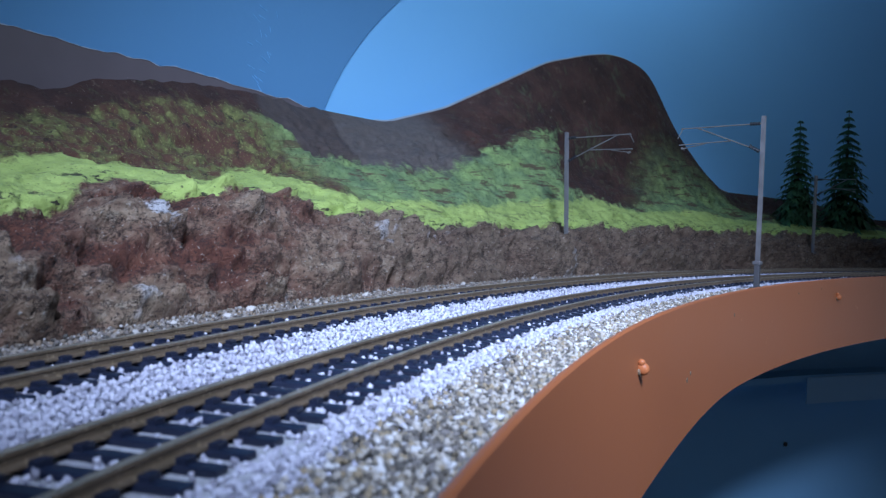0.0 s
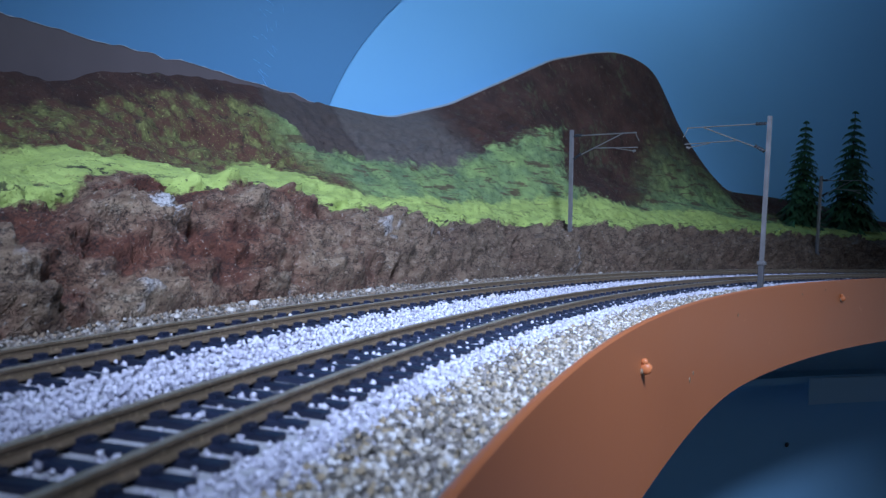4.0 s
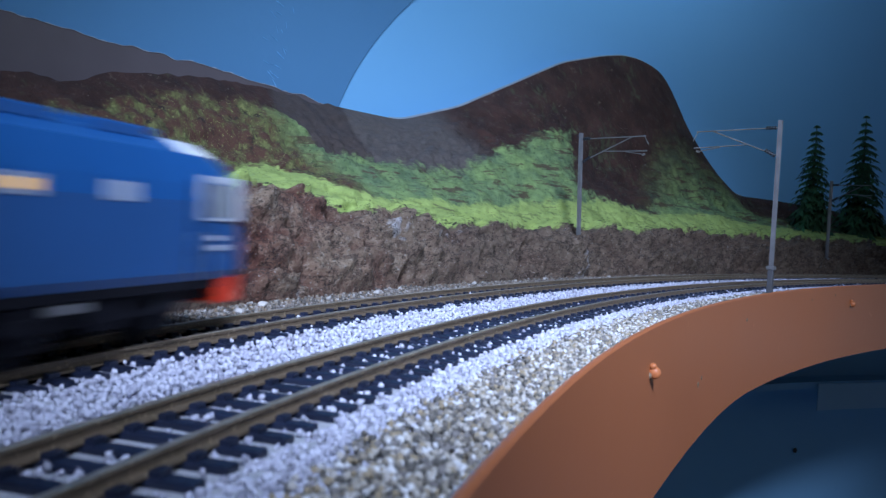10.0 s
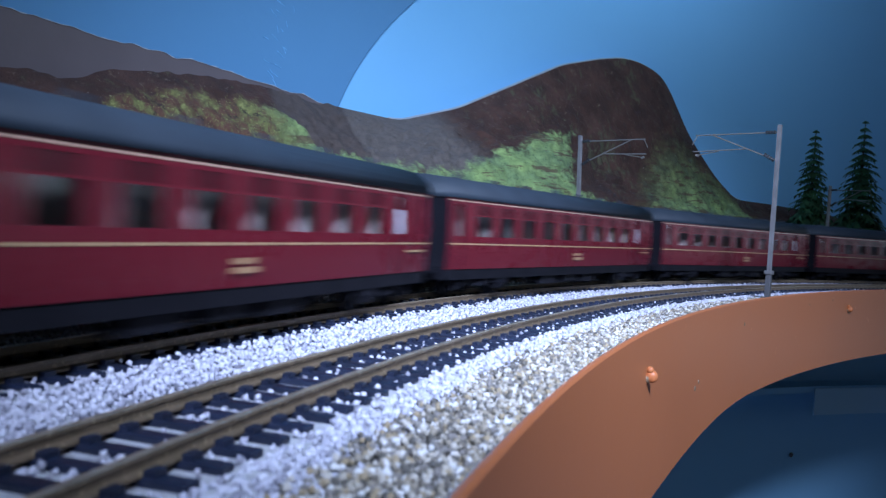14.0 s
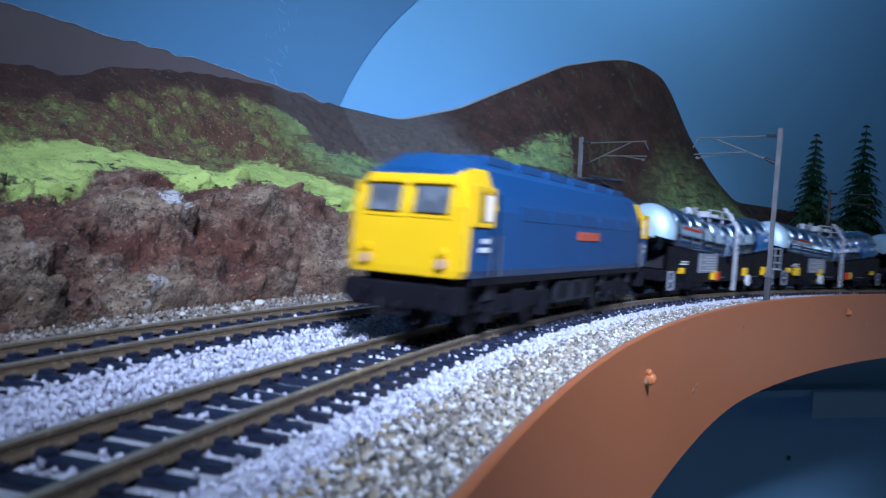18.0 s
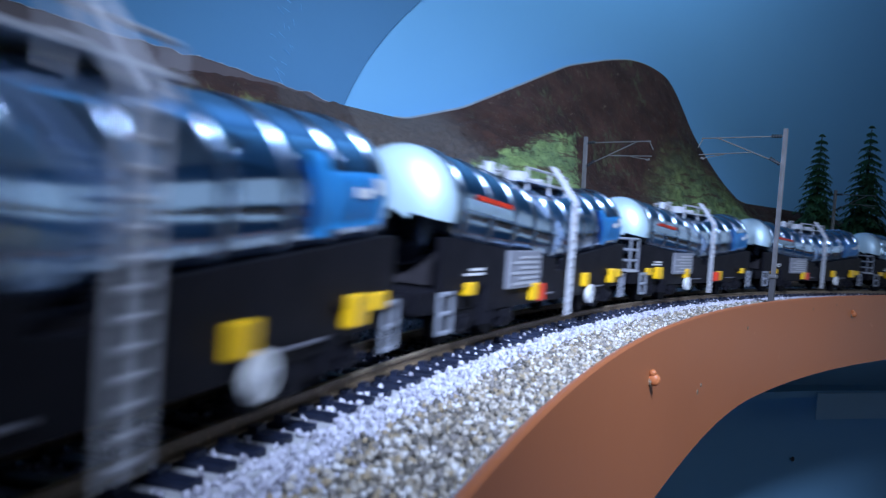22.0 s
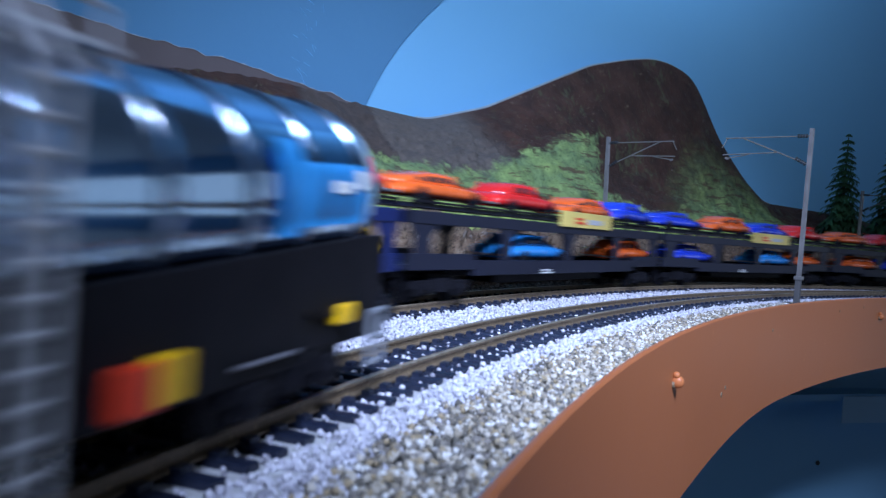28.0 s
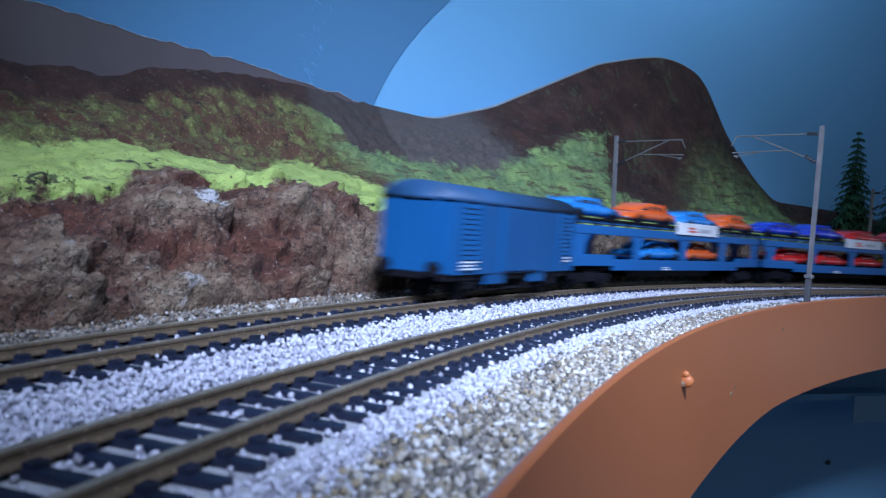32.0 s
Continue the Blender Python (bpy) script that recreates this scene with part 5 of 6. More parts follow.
def car_carrier(mat, turn, dark):
    c = empty("car_carrier_wagon", "dark navy two-deck car carrier wagon loaded with cars" if dark else "blue two-deck car carrier wagon loaded with model cars", "car carrier", "wagons of the car train")
    L = 0.139
    g = bmesh.new()
    box(g, -L, L, -0.0150, 0.0150, 0.0360, 0.0373)
    part("upper_deck", g, mat, c)
    for s in (-1, 1):
        g = box(bmesh.new(), -L, L, *sorted((s * 0.0150, s * 0.0166)), 0.0300, 0.0347, 0.0003)
        part("upper_side_rail", g, mat, c)
        g = box(bmesh.new(), -L, L, *sorted((s * 0.0150, s * 0.0163)), 0.0376, 0.0386, 0.0002)
        for k in range(15):
            xk = -0.134 + 0.268 * k / 14
            box(g, xk - 0.0006, xk + 0.0006, *sorted((s * 0.0151, s * 0.0160)), 0.0346, 0.0378)
        part("deck_edging", g, BLACK, c)
        g = box(bmesh.new(), -0.092, 0.092, *sorted((s * 0.0150, s * 0.0166)), 0.0105, 0.0168, 0.0003)
        box(g, -L, -0.092, *sorted((s * 0.0150, s * 0.0166)), 0.0130, 0.0192, 0.0003)
        box(g, 0.092, L, *sorted((s * 0.0150, s * 0.0166)), 0.0130, 0.0192, 0.0003)
        part("lower_side_rail", g, mat, c)
        for x in (-0.129, -0.065, 0.0, 0.065, 0.129):
            k = 0.0042 if abs(x) < 0.12 else 0.0055
            g = bmesh.new()
            box(g, x - k, x + k, *sorted((s * 0.0152, s * 0.0162)), 0.0155, 0.0310, 0.0003)
            for e in (-1, 1):
                q = loft([[(x + e * k, s * 0.0153, 0.0305), (x + e * (k + 0.005), s * 0.0153, 0.0305), (x + e * k, s * 0.0153, 0.0255)],
                          [(x + e * k, s * 0.0161, 0.0305), (x + e * (k + 0.005), s * 0.0161, 0.0305), (x + e * k, s * 0.0161, 0.0255)]])
                me = bpy.data.meshes.new("tmp")
                q.to_mesh(me)
                q.free()
                g.from_mesh(me)
                bpy.data.meshes.remove(me)
            part("post", g, mat, c)
        bars(c, "lettering", -0.030, -0.020, s * 0.0166, 0.0108, 0.0132, WHITE, 2, 0.4)
    part("lower_deck", box(bmesh.new(), -0.132, 0.132, -0.0150, 0.0150, 0.0130, 0.0143), mat, c)
    g = bmesh.new()
    box(g, -0.060, 0.060, -0.0085, 0.0085, 0.0060, 0.0130, 0.0005)
    box(g, -L, L, -0.006, 0.006, 0.0095, 0.0131)
    part("underframe", g, BLACK, c)
    for s in (-1, 1):
        bogie(c, s * 0.112, 0.024, 2, 0.0056, s * turn)
        for y in (-1, 1):
            b = bmesh.new()
            rod(b, (s * L, y * 0.0112, 0.0125), (s * (L + 0.0028), y * 0.0112, 0.0125), 0.0012)
            rod(b, (s * (L + 0.0028), y * 0.0112, 0.0125), (s * (L + 0.0034), y * 0.0112, 0.0125), 0.0028, 12)
            part("buffer", b, BLACK, c)
    sx = 0.017
    part("sign_board", box(bmesh.new(), sx - 0.032, sx + 0.032, -0.0178, -0.0168, 0.0335, 0.0412, 0.0002), SIGN_YELLOW if mat is CARRIER_BLACK else BLIND, c, "white advertising board with unreadable writing")
    bars(c, "lettering", sx - 0.016, sx - 0.004, -0.0178, 0.0353, 0.0393, RED, 2, 0.4)
    bars(c, "lettering", sx, sx + 0.018, -0.0178, 0.0355, 0.0391, GREY, 1, 0.3)
    return c


SIGN_YELLOW = material("yellow_sign_paint", (0.72, 0.55, 0.16), 0.5, bump=0)
CAR_PAINTS = {}
for nm, col in (("red", (0.62, 0.02, 0.02)), ("orange", (0.72, 0.115, 0.02)), ("yellow", (0.75, 0.45, 0.02)), ("royal_blue", (0.015, 0.045, 0.50)), ("sky_blue", (0.02, 0.22, 0.60)),
                ("white", (0.75, 0.76, 0.78)), ("green", (0.02, 0.33, 0.09)), ("brown", (0.13, 0.05, 0.05))):
    CAR_PAINTS[nm] = material("car_paint_" + nm, col, 0.25, other=tuple(v * 0.92 for v in col), bump=0, coat=0.4)


def model_car(colour, sporty):
    c = empty("model_car", colour.replace("_", " ") + (" low sports model car with dark windows" if sporty else " saloon model car with dark windows"), "car", "cars on the carrier wagons")
    hl, hw = 0.0315, 0.0118
    top = 0.0086 if sporty else 0.0094
    rt = top + (0.0042 if sporty else 0.0048)
    # nose to tail: place along the car, half width, bonnet or boot height
    shape = [(-1.0, 0.80, 0.62), (-0.97, 0.90, 0.80), (-0.85, 0.97, 0.94), (-0.5, 1.0, 1.0), (0.0, 1.0, 1.0), (0.45, 1.0, 0.97), (0.75, 0.97, 0.88), (0.93, 0.90, 0.76), (1.0, 0.78, 0.58)]

    def section(x, half, low, high, n=16):
        mid, tall = (low + high) / 2, (high - low) / 2
        out = []
        for q in range(n):
            a = 2 * math.pi * q / n
            ca, sa = math.cos(a), math.sin(a)
            out.append((x, half * math.copysign(abs(ca) ** 0.5, ca), mid + tall * math.copysign(abs(sa) ** 0.6, sa)))
        return out

    smooth(part("body", loft([section(u * hl, hw * k, 0.0026, top * h) for u, k, h in shape]), CAR_PAINTS[colour], c))
    cabin = [(-0.96, 0.72, 0.05), (-0.62, 0.80, 0.60), (-0.30, 0.82, 0.96), (-0.05, 0.82, 1.0), (0.14, 0.81, 0.92), (0.50, 0.84, 0.06)] if sporty else \
            [(-0.72, 0.84, 0.06), (-0.50, 0.80, 0.88), (-0.30, 0.80, 1.0), (0.02, 0.80, 1.0), (0.18, 0.80, 0.92), (0.50, 0.86, 0.06)]
    smooth(part("cabin", loft([section(u * hl, hw * k, top - 0.002, top + (rt - top) * h) for u, k, h in cabin]), CAR_PAINTS[colour], c))
    panes = [(u * 0.97, k, h) for u, k, h in cabin[1:]]
    smooth(part("window_band", loft([section(u * hl + 0.0006 * u, hw * k * 1.012, top - 0.001, top + (rt - top) * h * 0.80) for u, k, h in panes]), DARK_GLASS, c))
    for e in (-1, 1):
        for u in (-0.46, -0.14, 0.14):
            pillar = rod(bmesh.new(), (u * hl, e * hw * 0.84, top - 0.0008), (u * hl, e * hw * 0.79, rt - 0.0004), 0.0007, 6)
            part("pillar", pillar, CAR_PAINTS[colour], c)
    for x in (-0.0185, 0.0200):
        for s in (-1, 1):
            g = bmesh.new()
            rod(g, (x, s * (hw - 0.0022), 0.0033), (x, s * (hw + 0.0001), 0.0033), 0.0033, 14)
            part("wheel", g, BLACK, c)
    for e in (-1, 1):
        part("bumper", box(bmesh.new(), *sorted((e * (hl - 0.0006), e * (hl + 0.0008))), -0.0105, 0.0105, 0.0034, 0.0044, 0.0002), SILVER_SPRING, c)
    return c


def goods_van():
    v = empty("goods_van", "blue covered goods van with louvres and curved roof", "goods van")
    L = 0.0605
    zl, zs = 0.0110, 0.0395
    part("body", box(bmesh.new(), -L, L, -0.0165, 0.0165, zl, zs, 0.0003), BLUE_BR2, v)
    for s in (-1, 1):
        yy = s * 0.0165
        for x in (-0.056, -0.040, -0.0205, 0.0205, 0.040, 0.056):
            part("side_rib", box(bmesh.new(), x - 0.0008, x + 0.0008, *sorted((yy, yy + s * 0.0008)), zl, zs), BLUE_BR2, v)
        part("side_door", box(bmesh.new(), -0.0190, 0.0190, *sorted((yy, yy + s * 0.0010)), zl + 0.001, zs - 0.001, 0.0002), BLUE_BR2, v)
        for xa in (-0.0552, 0.0408):
            for k in range(11):
                z = 0.0168 + k * 0.0020
                g = loft([[(x, yy, z), (x, yy + s * 0.0005, z), (x, yy, z + 0.0016)] for x in (xa, xa + 0.0144)])
                part("louvre", g, BLUE_BR2, v)
        for x in (-0.030, 0.012):
            part("step_box", box(bmesh.new(), x, x + 0.016, *sorted((s * 0.0142, s * 0.0160)), 0.0066, zl + 0.0002, 0.0003), BLUE_BR2, v)
        bars(v, "lettering", -0.0548, -0.0415, yy + s * 0.0010, 0.0130, 0.0170, WHITE, 3, 0.55)
        bars(v, "lettering", 0.0470, 0.0565, yy + s * 0.0005, 0.0155, 0.0185, WHITE, 2, 0.5)
        xe = s * L
        for y in (-0.0095, 0.0095):
            part("end_post", box(bmesh.new(), *sorted((xe, xe + s * 0.0010)), y - 0.0008, y + 0.0008, zl, zs + 0.004), BLUE_BR2, v)
        for y in (-1, 1):
            b = bmesh.new()
            rod(b, (xe, y * 0.0112, 0.0130), (xe + s * 0.004, y * 0.0112, 0.0130), 0.0012)
            rod(b, (xe + s * 0.004, y * 0.0112, 0.0130), (xe + s * 0.0048, y * 0.0112, 0.0130), 0.003, 12)
            part("buffer", b, BLACK, v)
    arc = [(0.0172 * math.cos(math.pi * i / 14), zs - 0.0002 + 0.0072 * math.sin(math.pi * i / 14)) for i in range(15)]
    smooth(part("roof", loft([[(-L - 0.001, y, z) for y, z in arc], [(L + 0.001, y, z) for y, z in arc]]), VAN_ROOF, v))
    g = bmesh.new()
    box(g, -L, L, -0.0150, 0.0150, 0.0085, zl + 0.0003)
    for s in (-1, 1):
        for x in (-0.040, 0.040, -0.014, 0.014):
            box(g, x - 0.0045, x + 0.0045, *sorted((s * 0.0128, s * 0.0142)), 0.0050, 0.0090, 0.0004)
            rod(g, (x - 0.008, s * 0.0140, 0.0085), (x, s * 0.0140, 0.0070), 0.0007, 5)
            rod(g, (x + 0.008, s * 0.0140, 0.0085), (x, s * 0.0140, 0.0070), 0.0007, 5)
        rod(g, (-0.03, s * 0.0135, 0.0045), (0.03, s * 0.0135, 0.0045), 0.0006, 5)
    part("underframe", g, BLACK, v)
    for x in (-0.040, 0.040):
        wheelset(v, x, 0.0064)
    return v


BLUE_BR2 = material("van_blue_paint", (0.006, 0.080, 0.23), 0.42, scale=40, fine=300, other=(0.005, 0.066, 0.195), bump=0.05, depth=0.0001, spec=0.2)
VAN_ROOF = material("van_roof_paint", (0.012, 0.060, 0.15), 0.6, scale=60, bump=0.1)
CARRIER_BLUE = material("carrier_blue_paint", (0.008, 0.110, 0.33), 0.4, scale=50, other=(0.007, 0.092, 0.28), bump=0.05, depth=0.0001, spec=0.15)
CARRIER_BLACK = material("carrier_dark_paint", (0.013, 0.015, 0.030), 0.45, scale=50, bump=0.05, depth=0.0001, spec=0.15)

# ---- fittings on the layout ----
PEAK_GREY = material("grey_purple_wall_paint", (0.140, 0.114, 0.122), 0.75, scale=14, fine=200, other=(0.105, 0.085, 0.090), spot=(0.40, 0.40, 0.42), spots=0.74)
PALE_RIM = material("pale_rim_paint", (0.42, 0.47, 0.55), 0.7, scale=120, other=(0.30, 0.36, 0.44))
LEAF = material("dark_conifer_green", (0.036, 0.115, 0.040), 0.8, scale=60, fine=500, other=(0.018, 0.070, 0.026), island=0.5)
BARK = material("conifer_bark", (0.05, 0.034, 0.024), 0.9, scale=200)


def wall_painting(name, r, deg0, deg1, low, top, mat, steps=200):
    """A thin painted shape on the sky board."""
    bm = bmesh.new()
    rows = []
    for i in range(steps + 1):
        d = deg0 + (deg1 - deg0) * i / steps
        rows.append((bm.verts.new(polar(r, d, low(d))), bm.verts.new(polar(r, d, top(d)))))
    for a, b in zip(rows, rows[1:]):
        bm.faces.new((a[0], b[0], b[1], a[1]))
    bmesh.ops.recalc_face_normals(bm, faces=bm.faces)
    bmesh.ops.solidify(bm, geom=bm.faces[:], thickness=0.0003)
    return tagged(part(name, bm, mat), kind="structure")


def peak_top(d):
    u = max(0.0, min(1.0, (147.5 - d) / 4.0))
    return 0.1300 - 0.010 * u * u + 0.0040 * noise.noise(Vector((d * 0.55, 3.1, 0))) + 0.0024 * noise.noise(Vector((d * 1.5, 7.7, 0))) + 0.0012 * noise.noise(Vector((d * 3.0, 0.4, 0)))


tagged(wall_painting("backdrop_peaks", R_BACK - 0.0042, 172, 143.6, lambda d: 0.02, peak_top, PEAK_GREY), "grey purple distant peaks painted on the sky board", "wall painting")
tagged(wall_painting("backdrop_peak_rim", R_BACK - 0.0046, 172, 143.6, lambda d: peak_top(d) - 0.0002, lambda d: peak_top(d) + 0.0009 * max(0.0, noise.noise(Vector((d * 5, 1, 7))) + 0.15), PALE_RIM, 400), "pale ragged brush edge above the painted peaks", "wall painting")
tagged(wall_painting("trim_ridge", R_RIDGE + 0.0025, 141.5, 119.0, lambda d: rounded(d, 4) - 0.02, lambda d: rounded(d, 4) + 0.0014, PALE_RIM), "pale edge of the hill profile board", "hill edge")

# old plaster ridges on the sky board
rng = random.Random(5)
bm = bmesh.new()
for i in range(18):
    d = 146.2 - rng.uniform(0, 1.6) * (0.3 + i / 26)
    z = 0.135 + 0.085 * i / 26 + rng.uniform(-0.006, 0.006)
    a, b = polar(R_BACK - 0.0024, d, z), polar(R_BACK - 0.0024, d - rng.uniform(0.05, 0.3), z - rng.uniform(0.001, 0.005))
    rod(bm, a, b, rng.uniform(0.00015, 0.0003), 5)
tagged(part("trim_plaster", bm, SKY_LIGHT), "rough plaster streaks on the sky board", "plaster", kind="structure")

# lower wall: ledge, panel, a nail hole
tagged(arc_sheet("trim_ledge", [(1.462, -0.163), (1.499, -0.163), (1.499, -0.172), (1.462, -0.172)], 98, 150, 60, WALL_BRIGHTENED, closed=True), "blue painted ledge on the lower wall", "ledge", kind="structure")
tagged(arc_sheet("trim_panel", [(1.460, -0.166), (1.4616, -0.166), (1.4616, -0.203), (1.460, -0.203)], 98, 113.0, 20, PANEL_PALE, closed=True), "pale blue panel board under the ledge", "panel", kind="structure")
tagged(arc_sheet("wall_lower", [(1.499, -0.035), (1.4992, -0.035), (1.4992, -0.90), (1.499, -0.90)], 98, 200, 90, WALL_BRIGHTENED, closed=True), "blue painted wall below the layout", "wall", kind="structure")
bm = bmesh.new()
c = polar(1.4985, 112.8, -0.2703)
rod(bm, c, c + (polar(1.49, 112.8, -0.2703) - c).normalized() * 0.001, 0.0035, 10)
tagged(part("screw_head", bm, DARK_WIRE), "dark screw head in the blue lower wall", "screw", group="")

for deg, z in ((154.675, -0.0126), (134.964, -0.0113)):
    c = polar(R_FASCIA, deg, z)
    inward = (polar(1.0, deg, z) - c).normalized()
    b = tagged(new("fascia_bolt"), "terracotta painted bolt standing out of the fascia", "bolt", "bolts in the fascia")
    b.matrix_world = Matrix.Translation(c) @ inward.to_track_quat("Z", "Y").to_matrix().to_4x4()
    g = bmesh.new()
    bmesh.ops.create_uvsphere(g, u_segments=16, v_segments=10, radius=0.0019)
    for v in g.verts:
        v.co = Vector((v.co.x * 0.8, v.co.y * 1.1 - 0.0005, v.co.z * 1.1 + 0.0014))
    smooth(part("bolt_head", g, FASCIA, b))
    g = bmesh.new()
    bmesh.ops.create_uvsphere(g, u_segments=12, v_segments=8, radius=0.0012)
    for v in g.verts:
        v.co = Vector((v.co.x * 0.8 - 0.0006, v.co.y + 0.0016, v.co.z + 0.0010))
    smooth(part("bolt_nub", g, FASCIA, b))
    g = bmesh.new()
    rod(g, (0, -0.0014, -0.0002), (0, -0.0014, 0.0008), 0.0016, 12)
    part("washer", g, RAIL, b)

# chips in the fascia paint
bm = bmesh.new()
for deg, z, r in ((145.67, -0.0106, 0.0010), (150.2, -0.031, 0.0012), (149.9, -0.029, 0.0009), (139.0, -0.006, 0.0006), (136.6, -0.0045, 0.0006)):
    c = polar(R_FASCIA, deg, z)
    rod(bm, c, c + (polar(1.0, deg, z) - c).normalized() * 0.0002, r, 9)
tagged(part("trim_chips", bm, RAIL), "small dark chips in the fascia paint", "paint chip", kind="structure")


def mast(deg, r, top, inward, reach, base=-0.004, lean=0.0, low=False):
    """A catenary mast with a hinged bracket arm over the track."""
    m = tagged(new("catenary_mast"), "grey metal catenary mast with a bracket arm", "catenary mast", "masts along the track")
    m.matrix_world = Matrix.Translation(polar(r, deg, 0)) @ pose(0, 0, 0, 0, lean, deg + (180 if inward else 0))
    g = bmesh.new()
    for y in (-0.0011, 0.0011):
        box(g, -0.0011, 0.0011, y - 0.0003, y + 0.0003, 0.012, top)
    box(g, -0.0003, 0.0003, -0.0011, 0.0011, 0.012, top)
    part("post", g, MAST, m)
    g = box(bmesh.new(), -0.0016, 0.0016, -0.0016, 0.0016, base, 0.013, 0.0003)
    part("foot", g, MAST_FOOT, m)
    g = box(bmesh.new(), -0.0024, 0.0024, -0.0024, 0.0024, 0.0128, 0.0150, 0.0004)
    part("collar", g, MAST, m)
    za, zb = top - 0.0045, top - 0.0215
    g = bmesh.new()
    rod(g, (0.001, 0, za), (reach, 0, za - 0.0010), 0.00045, 6)
    part("top_tube", g, ARM, m)
    g = bmesh.new()
    rod(g, (0.001, 0, zb), (reach * 0.80, 0, za - 0.0008), 0.00045, 6)
    part("strut", g, ARM, m)
    g = bmesh.new()
    rod(g, (reach * 0.38, 0, za - 0.0100), (reach * 1.02, 0, za - 0.0115), 0.0004, 6)
    rod(g, (reach * 0.70, 0, za - 0.0112), (reach * 0.97, 0, za - 0.0138), 0.00035, 5)
    rod(g, (reach * 0.95, 0, za - 0.0142), (reach * 0.99, 0, za - 0.0135), 0.0008, 6)
    part("steady_arm", g, ARM, m)
    g = bmesh.new()
    rod(g, (reach * 0.98, 0, za - 0.0010), (reach * 1.04, 0, za - 0.0070), 0.0003, 5)
    part("dropper", g, ARM, m)
    for z, dz in ((za, 0.0), (zb, 0.0016)):
        g = bmesh.new()
        for k in range(4):
            x = 0.0022 + k * 0.0016
            rod(g, (x, 0, z + dz * k * 0.6), (x + 0.0010, 0, z + dz * (k + 0.6) * 0.6), 0.0011, 8)
        part("insulator", g, DARK_WIRE, m)
    return m


mast(141.18, 1.1556, 0.1040, False, 0.052, base=-0.0035)
mast(140.34, 1.3000, 0.1030, True, 0.052, lean=-2.0)
mast(121.70, 1.3020, 0.0985, True, 0.045, base=-0.003)


def conifer(deg, r, base, top, width, seed):
    t = tagged(new("conifer_tree"), "dark green model conifer with drooping layered branches", "tree", "conifers on the hill")
    t.matrix_world = Matrix.Translation(polar(r, deg, base))
    rng = random.Random(seed)
    h = top - base
    g = bmesh.new()
    rod(g, (0, 0, -0.006), (0, 0, h * 0.98), 0.0028, 8, 0.0004)
    part("trunk", g, BARK, t)
    vs, fs = [], []
    tiers = 17
    for i in range(tiers):
        u = i / (tiers - 1)
        z = h * (0.10 + 0.88 * u)
        reach = width * (1 - u) ** 0.85 * (0.92 + 0.16 * rng.random()) + 0.0034
        n = max(8, int(20 - 9 * u))
        off = rng.uniform(0, 6.28)
        for k in range(n):
            a = off + 6.283 * k / n + rng.uniform(-0.15, 0.15)
            ln = reach * rng.uniform(0.75, 1.15)
            c, s = math.cos(a), math.sin(a)
            droop = ln * rng.uniform(0.35, 0.7)
            segs = 4
            for q in range(segs):
                r0, r1 = ln * q / segs, ln * (q + 1) / segs
                z0 = z - droop * (q / segs) ** 1.5
                z1 = z - droop * ((q + 1) / segs) ** 1.5
                wd = (0.42 * ln) * (1 - 0.8 * q / segs) * 0.8 + 0.0012
                for side in (-1, 1):
                    i0 = len(vs)
                    tip = r1 + ln * 0.10
                    vs.extend([(c * r0, s * r0, z0 + 0.0008), (c * r1, s * r1, z1 + 0.0006),
                               (c * tip - s * side * wd, s * tip + c * side * wd, z1 - wd * rng.uniform(0.35, 0.8)),
                               (c * (r0 + r1) / 2 - s * side * wd * 0.4, s * (r0 + r1) / 2 + c * side * wd * 0.4, z0 - 0.0016)])
                    fs.extend([(i0, i0 + 1, i0 + 2), (i0, i0 + 2, i0 + 3), (i0, i0 + 3, i0 + 1), (i0 + 1, i0 + 3, i0 + 2)])
    me = bpy.data.meshes.new("crown")
    me.from_pydata(vs, [], fs)
    me.materials.append(LEAF)
    o = new("crown", me)
    o.parent = t
    return t


conifer(118.1, 1.385, 0.0440, 0.1765, 0.026, 3)
conifer(114.4, 1.385, 0.0440, 0.1980, 0.031, 8)

# loose stones fallen at the rock foot and one white one between the tracks
rng = random.Random(9)
PALE_STONE = material("pale_loose_stone", (0.52, 0.48, 0.45), 0.85, scale=200, fine=900, other=(0.36, 0.33, 0.31))


def loose_stone(p, size):
    g = bmesh.new()
    bmesh.ops.create_icosphere(g, subdivisions=2, radius=size)
    o = Vector((rng.random() * 9, rng.random() * 9, 0))
    for v in g.verts:
        v.co *= 0.75 + 0.5 * noise.noise(v.co / size * 0.9 + o)
        v.co.z *= 0.75
    s = part("loose_stone", g, PALE_STONE)
    s.location = p
    return tagged(s, "pale loose stone lying on the track bed", "stone", "loose stones")


for deg, r, size in ((156.4, 1.277, 0.0019), (155.4, 1.284, 0.0022), (157.5, 1.279, 0.0014), (151.6, 1.286, 0.0020), (150.4, 1.290, 0.0014), (153.5, 1.283, 0.0015), (147.0, 1.290, 0.0016), (143.0, 1.292, 0.0016), (158.6, 1.272, 0.0015), (144.8, 1.290, 0.0013), (139.0, 1.290, 0.0014)):
    loose_stone(polar(r, deg, -0.0032), size)
loose_stone(polar(1.2275, 151.0, -0.0022), 0.0021)


# ---- trains on their tracks ----
BOGIE_TURN_FAR = math.degrees(0.094 / R_FAR)
BOGIE_TURN_NEAR = math.degrees(0.062 / R_NEAR)

MOVES = []          # thing, radius of its path, sense, offset behind the train's front, place on its wagon, speed law


def law_a(t):
    """Distance of the maroon train's front along the outer circle (it runs towards smaller values)."""
    return float(np.interp(t, A_T, A_S))


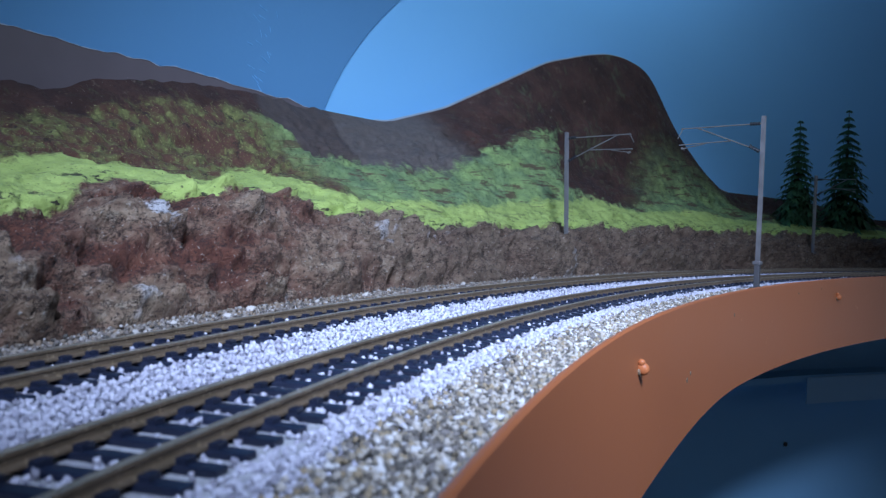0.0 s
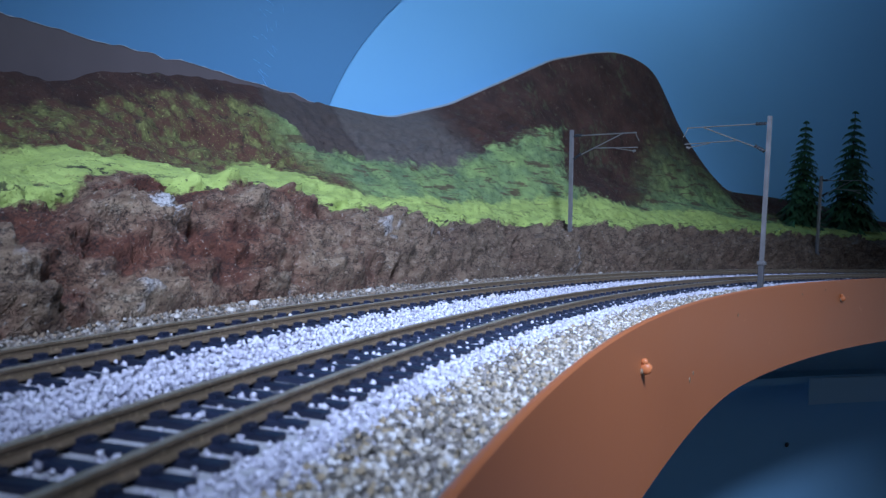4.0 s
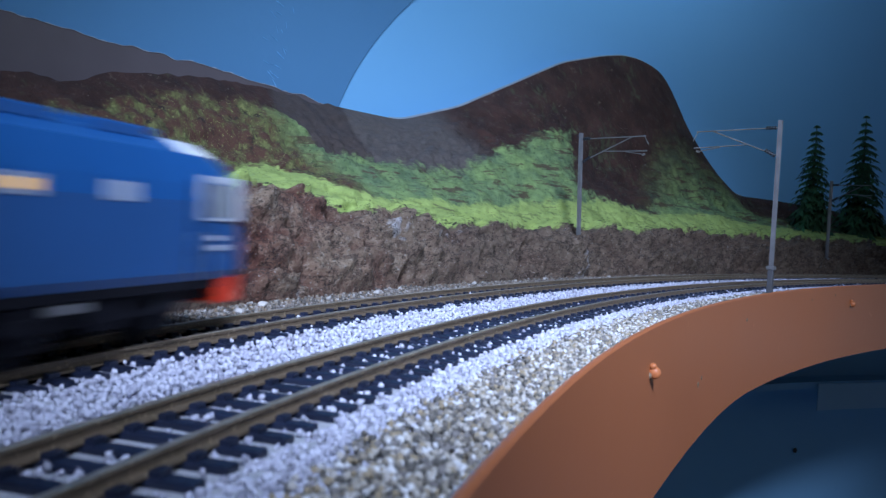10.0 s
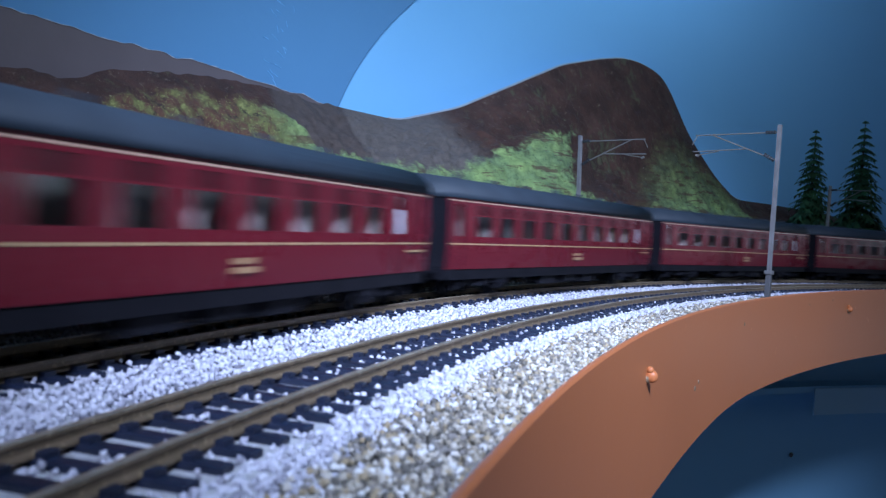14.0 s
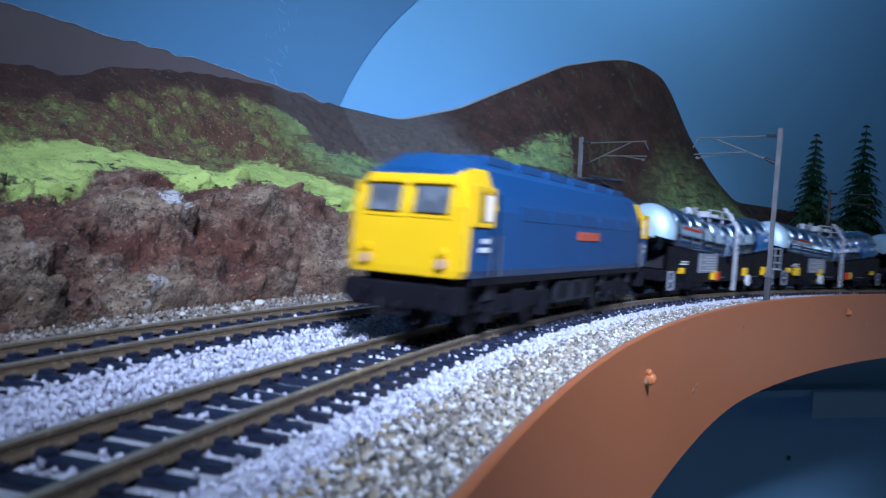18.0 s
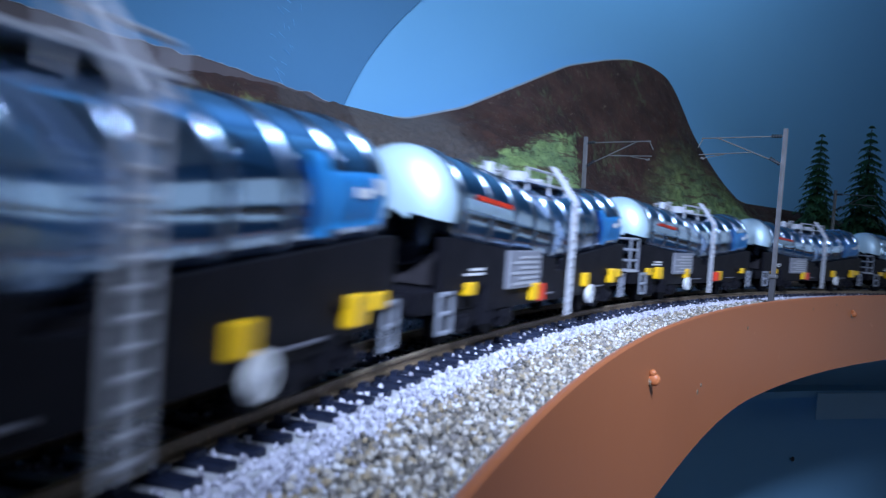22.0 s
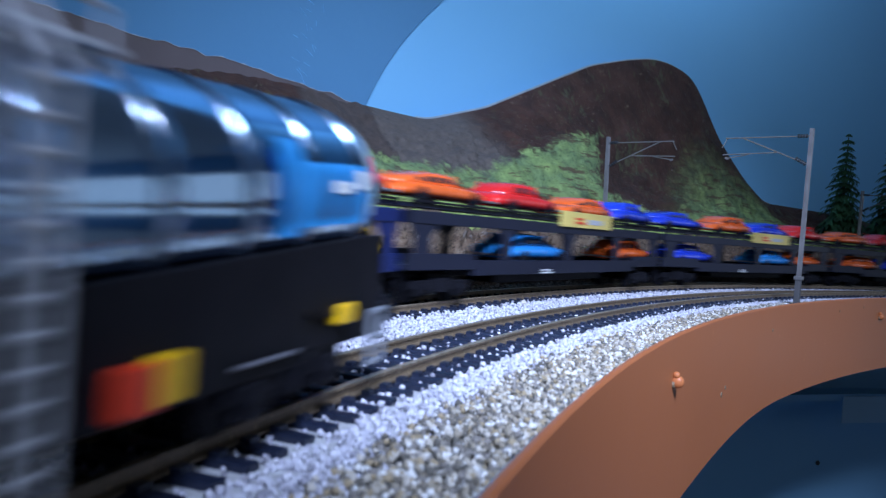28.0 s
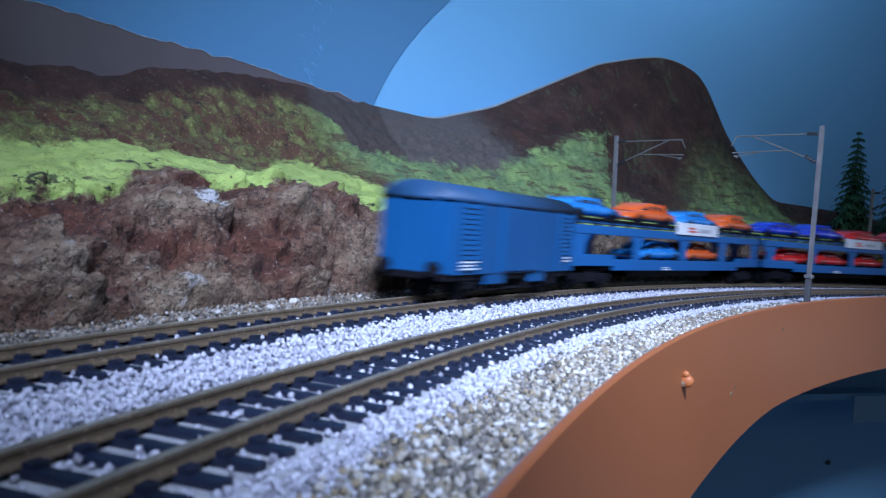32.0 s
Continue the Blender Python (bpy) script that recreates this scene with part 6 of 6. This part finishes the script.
def law_b(t):
    return 3.296 + 0.2242 * (t - 18.0) - 0.0145 * max(0.0, t - 24.5) + float(np.interp(t, [0, 17, 18], [-0.018, -0.016, 0.0]))


def law_c(t):
    return float(np.interp(t, C_T, C_S))


A_T = [0, 6.0, 6.6, 10.0, 11.0, 12.0, 13.0, 14.0, 14.5, 17.5, 19.0, 22.0, 24.0, 27.0, 32.0]
A_S = [4.85, 4.85, 4.72, 3.462, 3.006, 2.576, 2.150, 1.742, 1.540, 0.330, -0.25, -1.15, -1.45, -1.55, -2.15]
C_T = [0, 12.0, 22.0, 23.5, 25.0, 28.0, 29.0, 30.5, 31.4, 32.0]
C_S = [7.12, 7.00, 4.20, 4.05, 3.500, 2.288, 1.886, 1.291, 0.938, 0.702]

TURN_IN = 0.0022


def add(thing, law, sense, r, behind, local=None):
    MOVES.append((thing, law, sense, r, behind, local or Matrix()))


coach_1 = coach(BOGIE_TURN_FAR)
loco_a = locomotive("electric_locomotive", "bright blue electric locomotive with white cab roofs and red beams", "", BLUE_EL, BLUE_EL, WHITE, BLUE_EL, RED, PLATE_RED, math.degrees(0.0645 / R_FAR), -1, lit=True)
loco_a.scale = (0.955, 1, 1)
add(loco_a, law_a, -1, R_FAR - 0.0012, 0.1125)
for i in range(7):
    c = coach_1 if i == 0 else copy_thing(coach_1, Matrix())
    add(c, law_a, -1, R_FAR - TURN_IN, 0.2245 + 0.137 + 0.274 * i)

loco_b = locomotive("diesel_blue_locomotive", "dark blue locomotive with full yellow ends and red nameplates", "", BLUE_BR, YELLOW, BLUE_BR, BLUE_BR, BLACK, PLATE_RED, -math.degrees(0.0645 / R_NEAR), 1)
for piece in loco_b.children:
    if piece.name.split(".")[0] not in ("bogie", "underframe", "buffer", "buffer_beam", "coupling"):
        piece.location.z += 0.003
part("skirt", box(bmesh.new(), -0.112, 0.112, -0.0132, 0.0132, 0.0135, 0.0185, 0.0004), BLACK, loco_b)
loco_b.scale = (0.90, 1, 1)
add(loco_b, law_b, 1, R_NEAR - 0.0012, 0.1065)
tanks = [tank_wagon(-BOGIE_TURN_NEAR, False), tank_wagon(-BOGIE_TURN_NEAR, True)]
seen = [0, 0]
for i, railed in enumerate((0, 1, 0, 0, 1, 0, 1, 0, 1)):
    w = copy_thing(tanks[railed], Matrix()) if seen[railed] else tanks[railed]
    seen[railed] = 1
    add(w, law_b, 1, R_NEAR - 0.001, (0.336 if i else 0.343) + 0.213 * i)

loco_c = locomotive("navy_locomotive", "dark navy locomotive with a red waist stripe", "", NAVY, NAVY, COACH_ROOF, COACH_ROOF, RED, RED, math.degrees(0.0645 / R_FAR), -1)
add(loco_c, law_c, -1, R_FAR - 0.0012, 0.118)
for sy in (-1, 1):
    part("waist_stripe", box(bmesh.new(), -0.092, 0.092, *sorted((sy * 0.0174, sy * 0.0178)), 0.0225, 0.0234), RED, loco_c)

CARRIERS = [car_carrier(CARRIER_BLACK, math.degrees(0.112 / R_FAR), True), car_carrier(NAVY, math.degrees(0.112 / R_FAR), True), car_carrier(CARRIER_BLUE, math.degrees(0.112 / R_FAR), False)]
# upper and lower cars of each wagon, front to back
LOADS = [("red sky_blue red orange", "none sky_blue royal_blue orange"), ("red royal_blue orange royal_blue", "orange sky_blue none royal_blue"), ("royal_blue orange red orange", "orange none sky_blue none"),
         ("red yellow red yellow", "yellow red yellow red"), ("royal_blue yellow red none", "white brown green white"), ("orange sky_blue orange sky_blue", "none sky_blue orange orange"),
         ("red red royal_blue royal_blue", "yellow red red red"), ("orange sky_blue orange sky_blue", "none orange sky_blue none")]
CARS = {}
used = [0, 0, 0]
for i, (upper, lower) in enumerate(LOADS):
    k = 0 if i < 3 else (1 if i < 5 else 2)
    w = CARRIERS[k] if not used[k] else copy_thing(CARRIERS[k], Matrix())
    used[k] += 1
    behind = 0.231 + 0.1437 + 0.2875 * i
    add(w, law_c, -1, R_FAR - 0.0028, behind)
    for deck, names in ((0.0373, upper), (0.0143, lower)):
        for j, nm in enumerate(names.split()):
            if nm == "none":
                continue
            sporty = deck > 0.02 and j % 2 == 1
            key = (nm, sporty)
            if key in CARS:
                car = copy_thing(CARS[key], Matrix())
            else:
                car = CARS[key] = model_car(nm, sporty)
            span, mid = (0.0715, 0.0) if deck > 0.02 else (0.066, 0.012)
            if deck > 0.02 and "none" in names:
                span, mid = 0.083, -0.026
            add(car, law_c, -1, R_FAR - 0.0028, behind, pose((1.5 - j) * span + mid, 0, deck, 0, 0, 180 if (i + j) % 3 == 0 else 0))

van = goods_van()
add(van, law_c, -1, R_FAR - 0.0005, 0.231 + 0.2875 * 8 + 0.0635)


def motions():
    """Every vehicle and its load runs round its circle."""
    for thing, law, sense, r, behind, local in MOVES:
        rows = []
        if law is law_b:
            times = [i * 0.5 for i in range(65)]
        elif law is law_a:
            times = [0, 3, 6, 6.3, 6.6] + [7 + i * 0.25 for i in range(53)] + [21, 22, 23, 24, 25.5, 27, 28.5, 30, 32]
        else:
            times = [0, 6, 12] + [12.5 + i for i in range(10)] + [22.5, 23, 23.5, 24, 24.5] + [25 + i * 0.25 for i in range(29)]
        base = R_NEAR if law is law_b else R_FAR
        for t in times:
            deg = math.degrees((law(t) - sense * behind) / base)
            p = polar(r, deg)
            rows.append((t, pose(p.x, p.y, 0, 0, 0, deg + 90 * sense) @ local))
        walk(thing, rows)


motions()
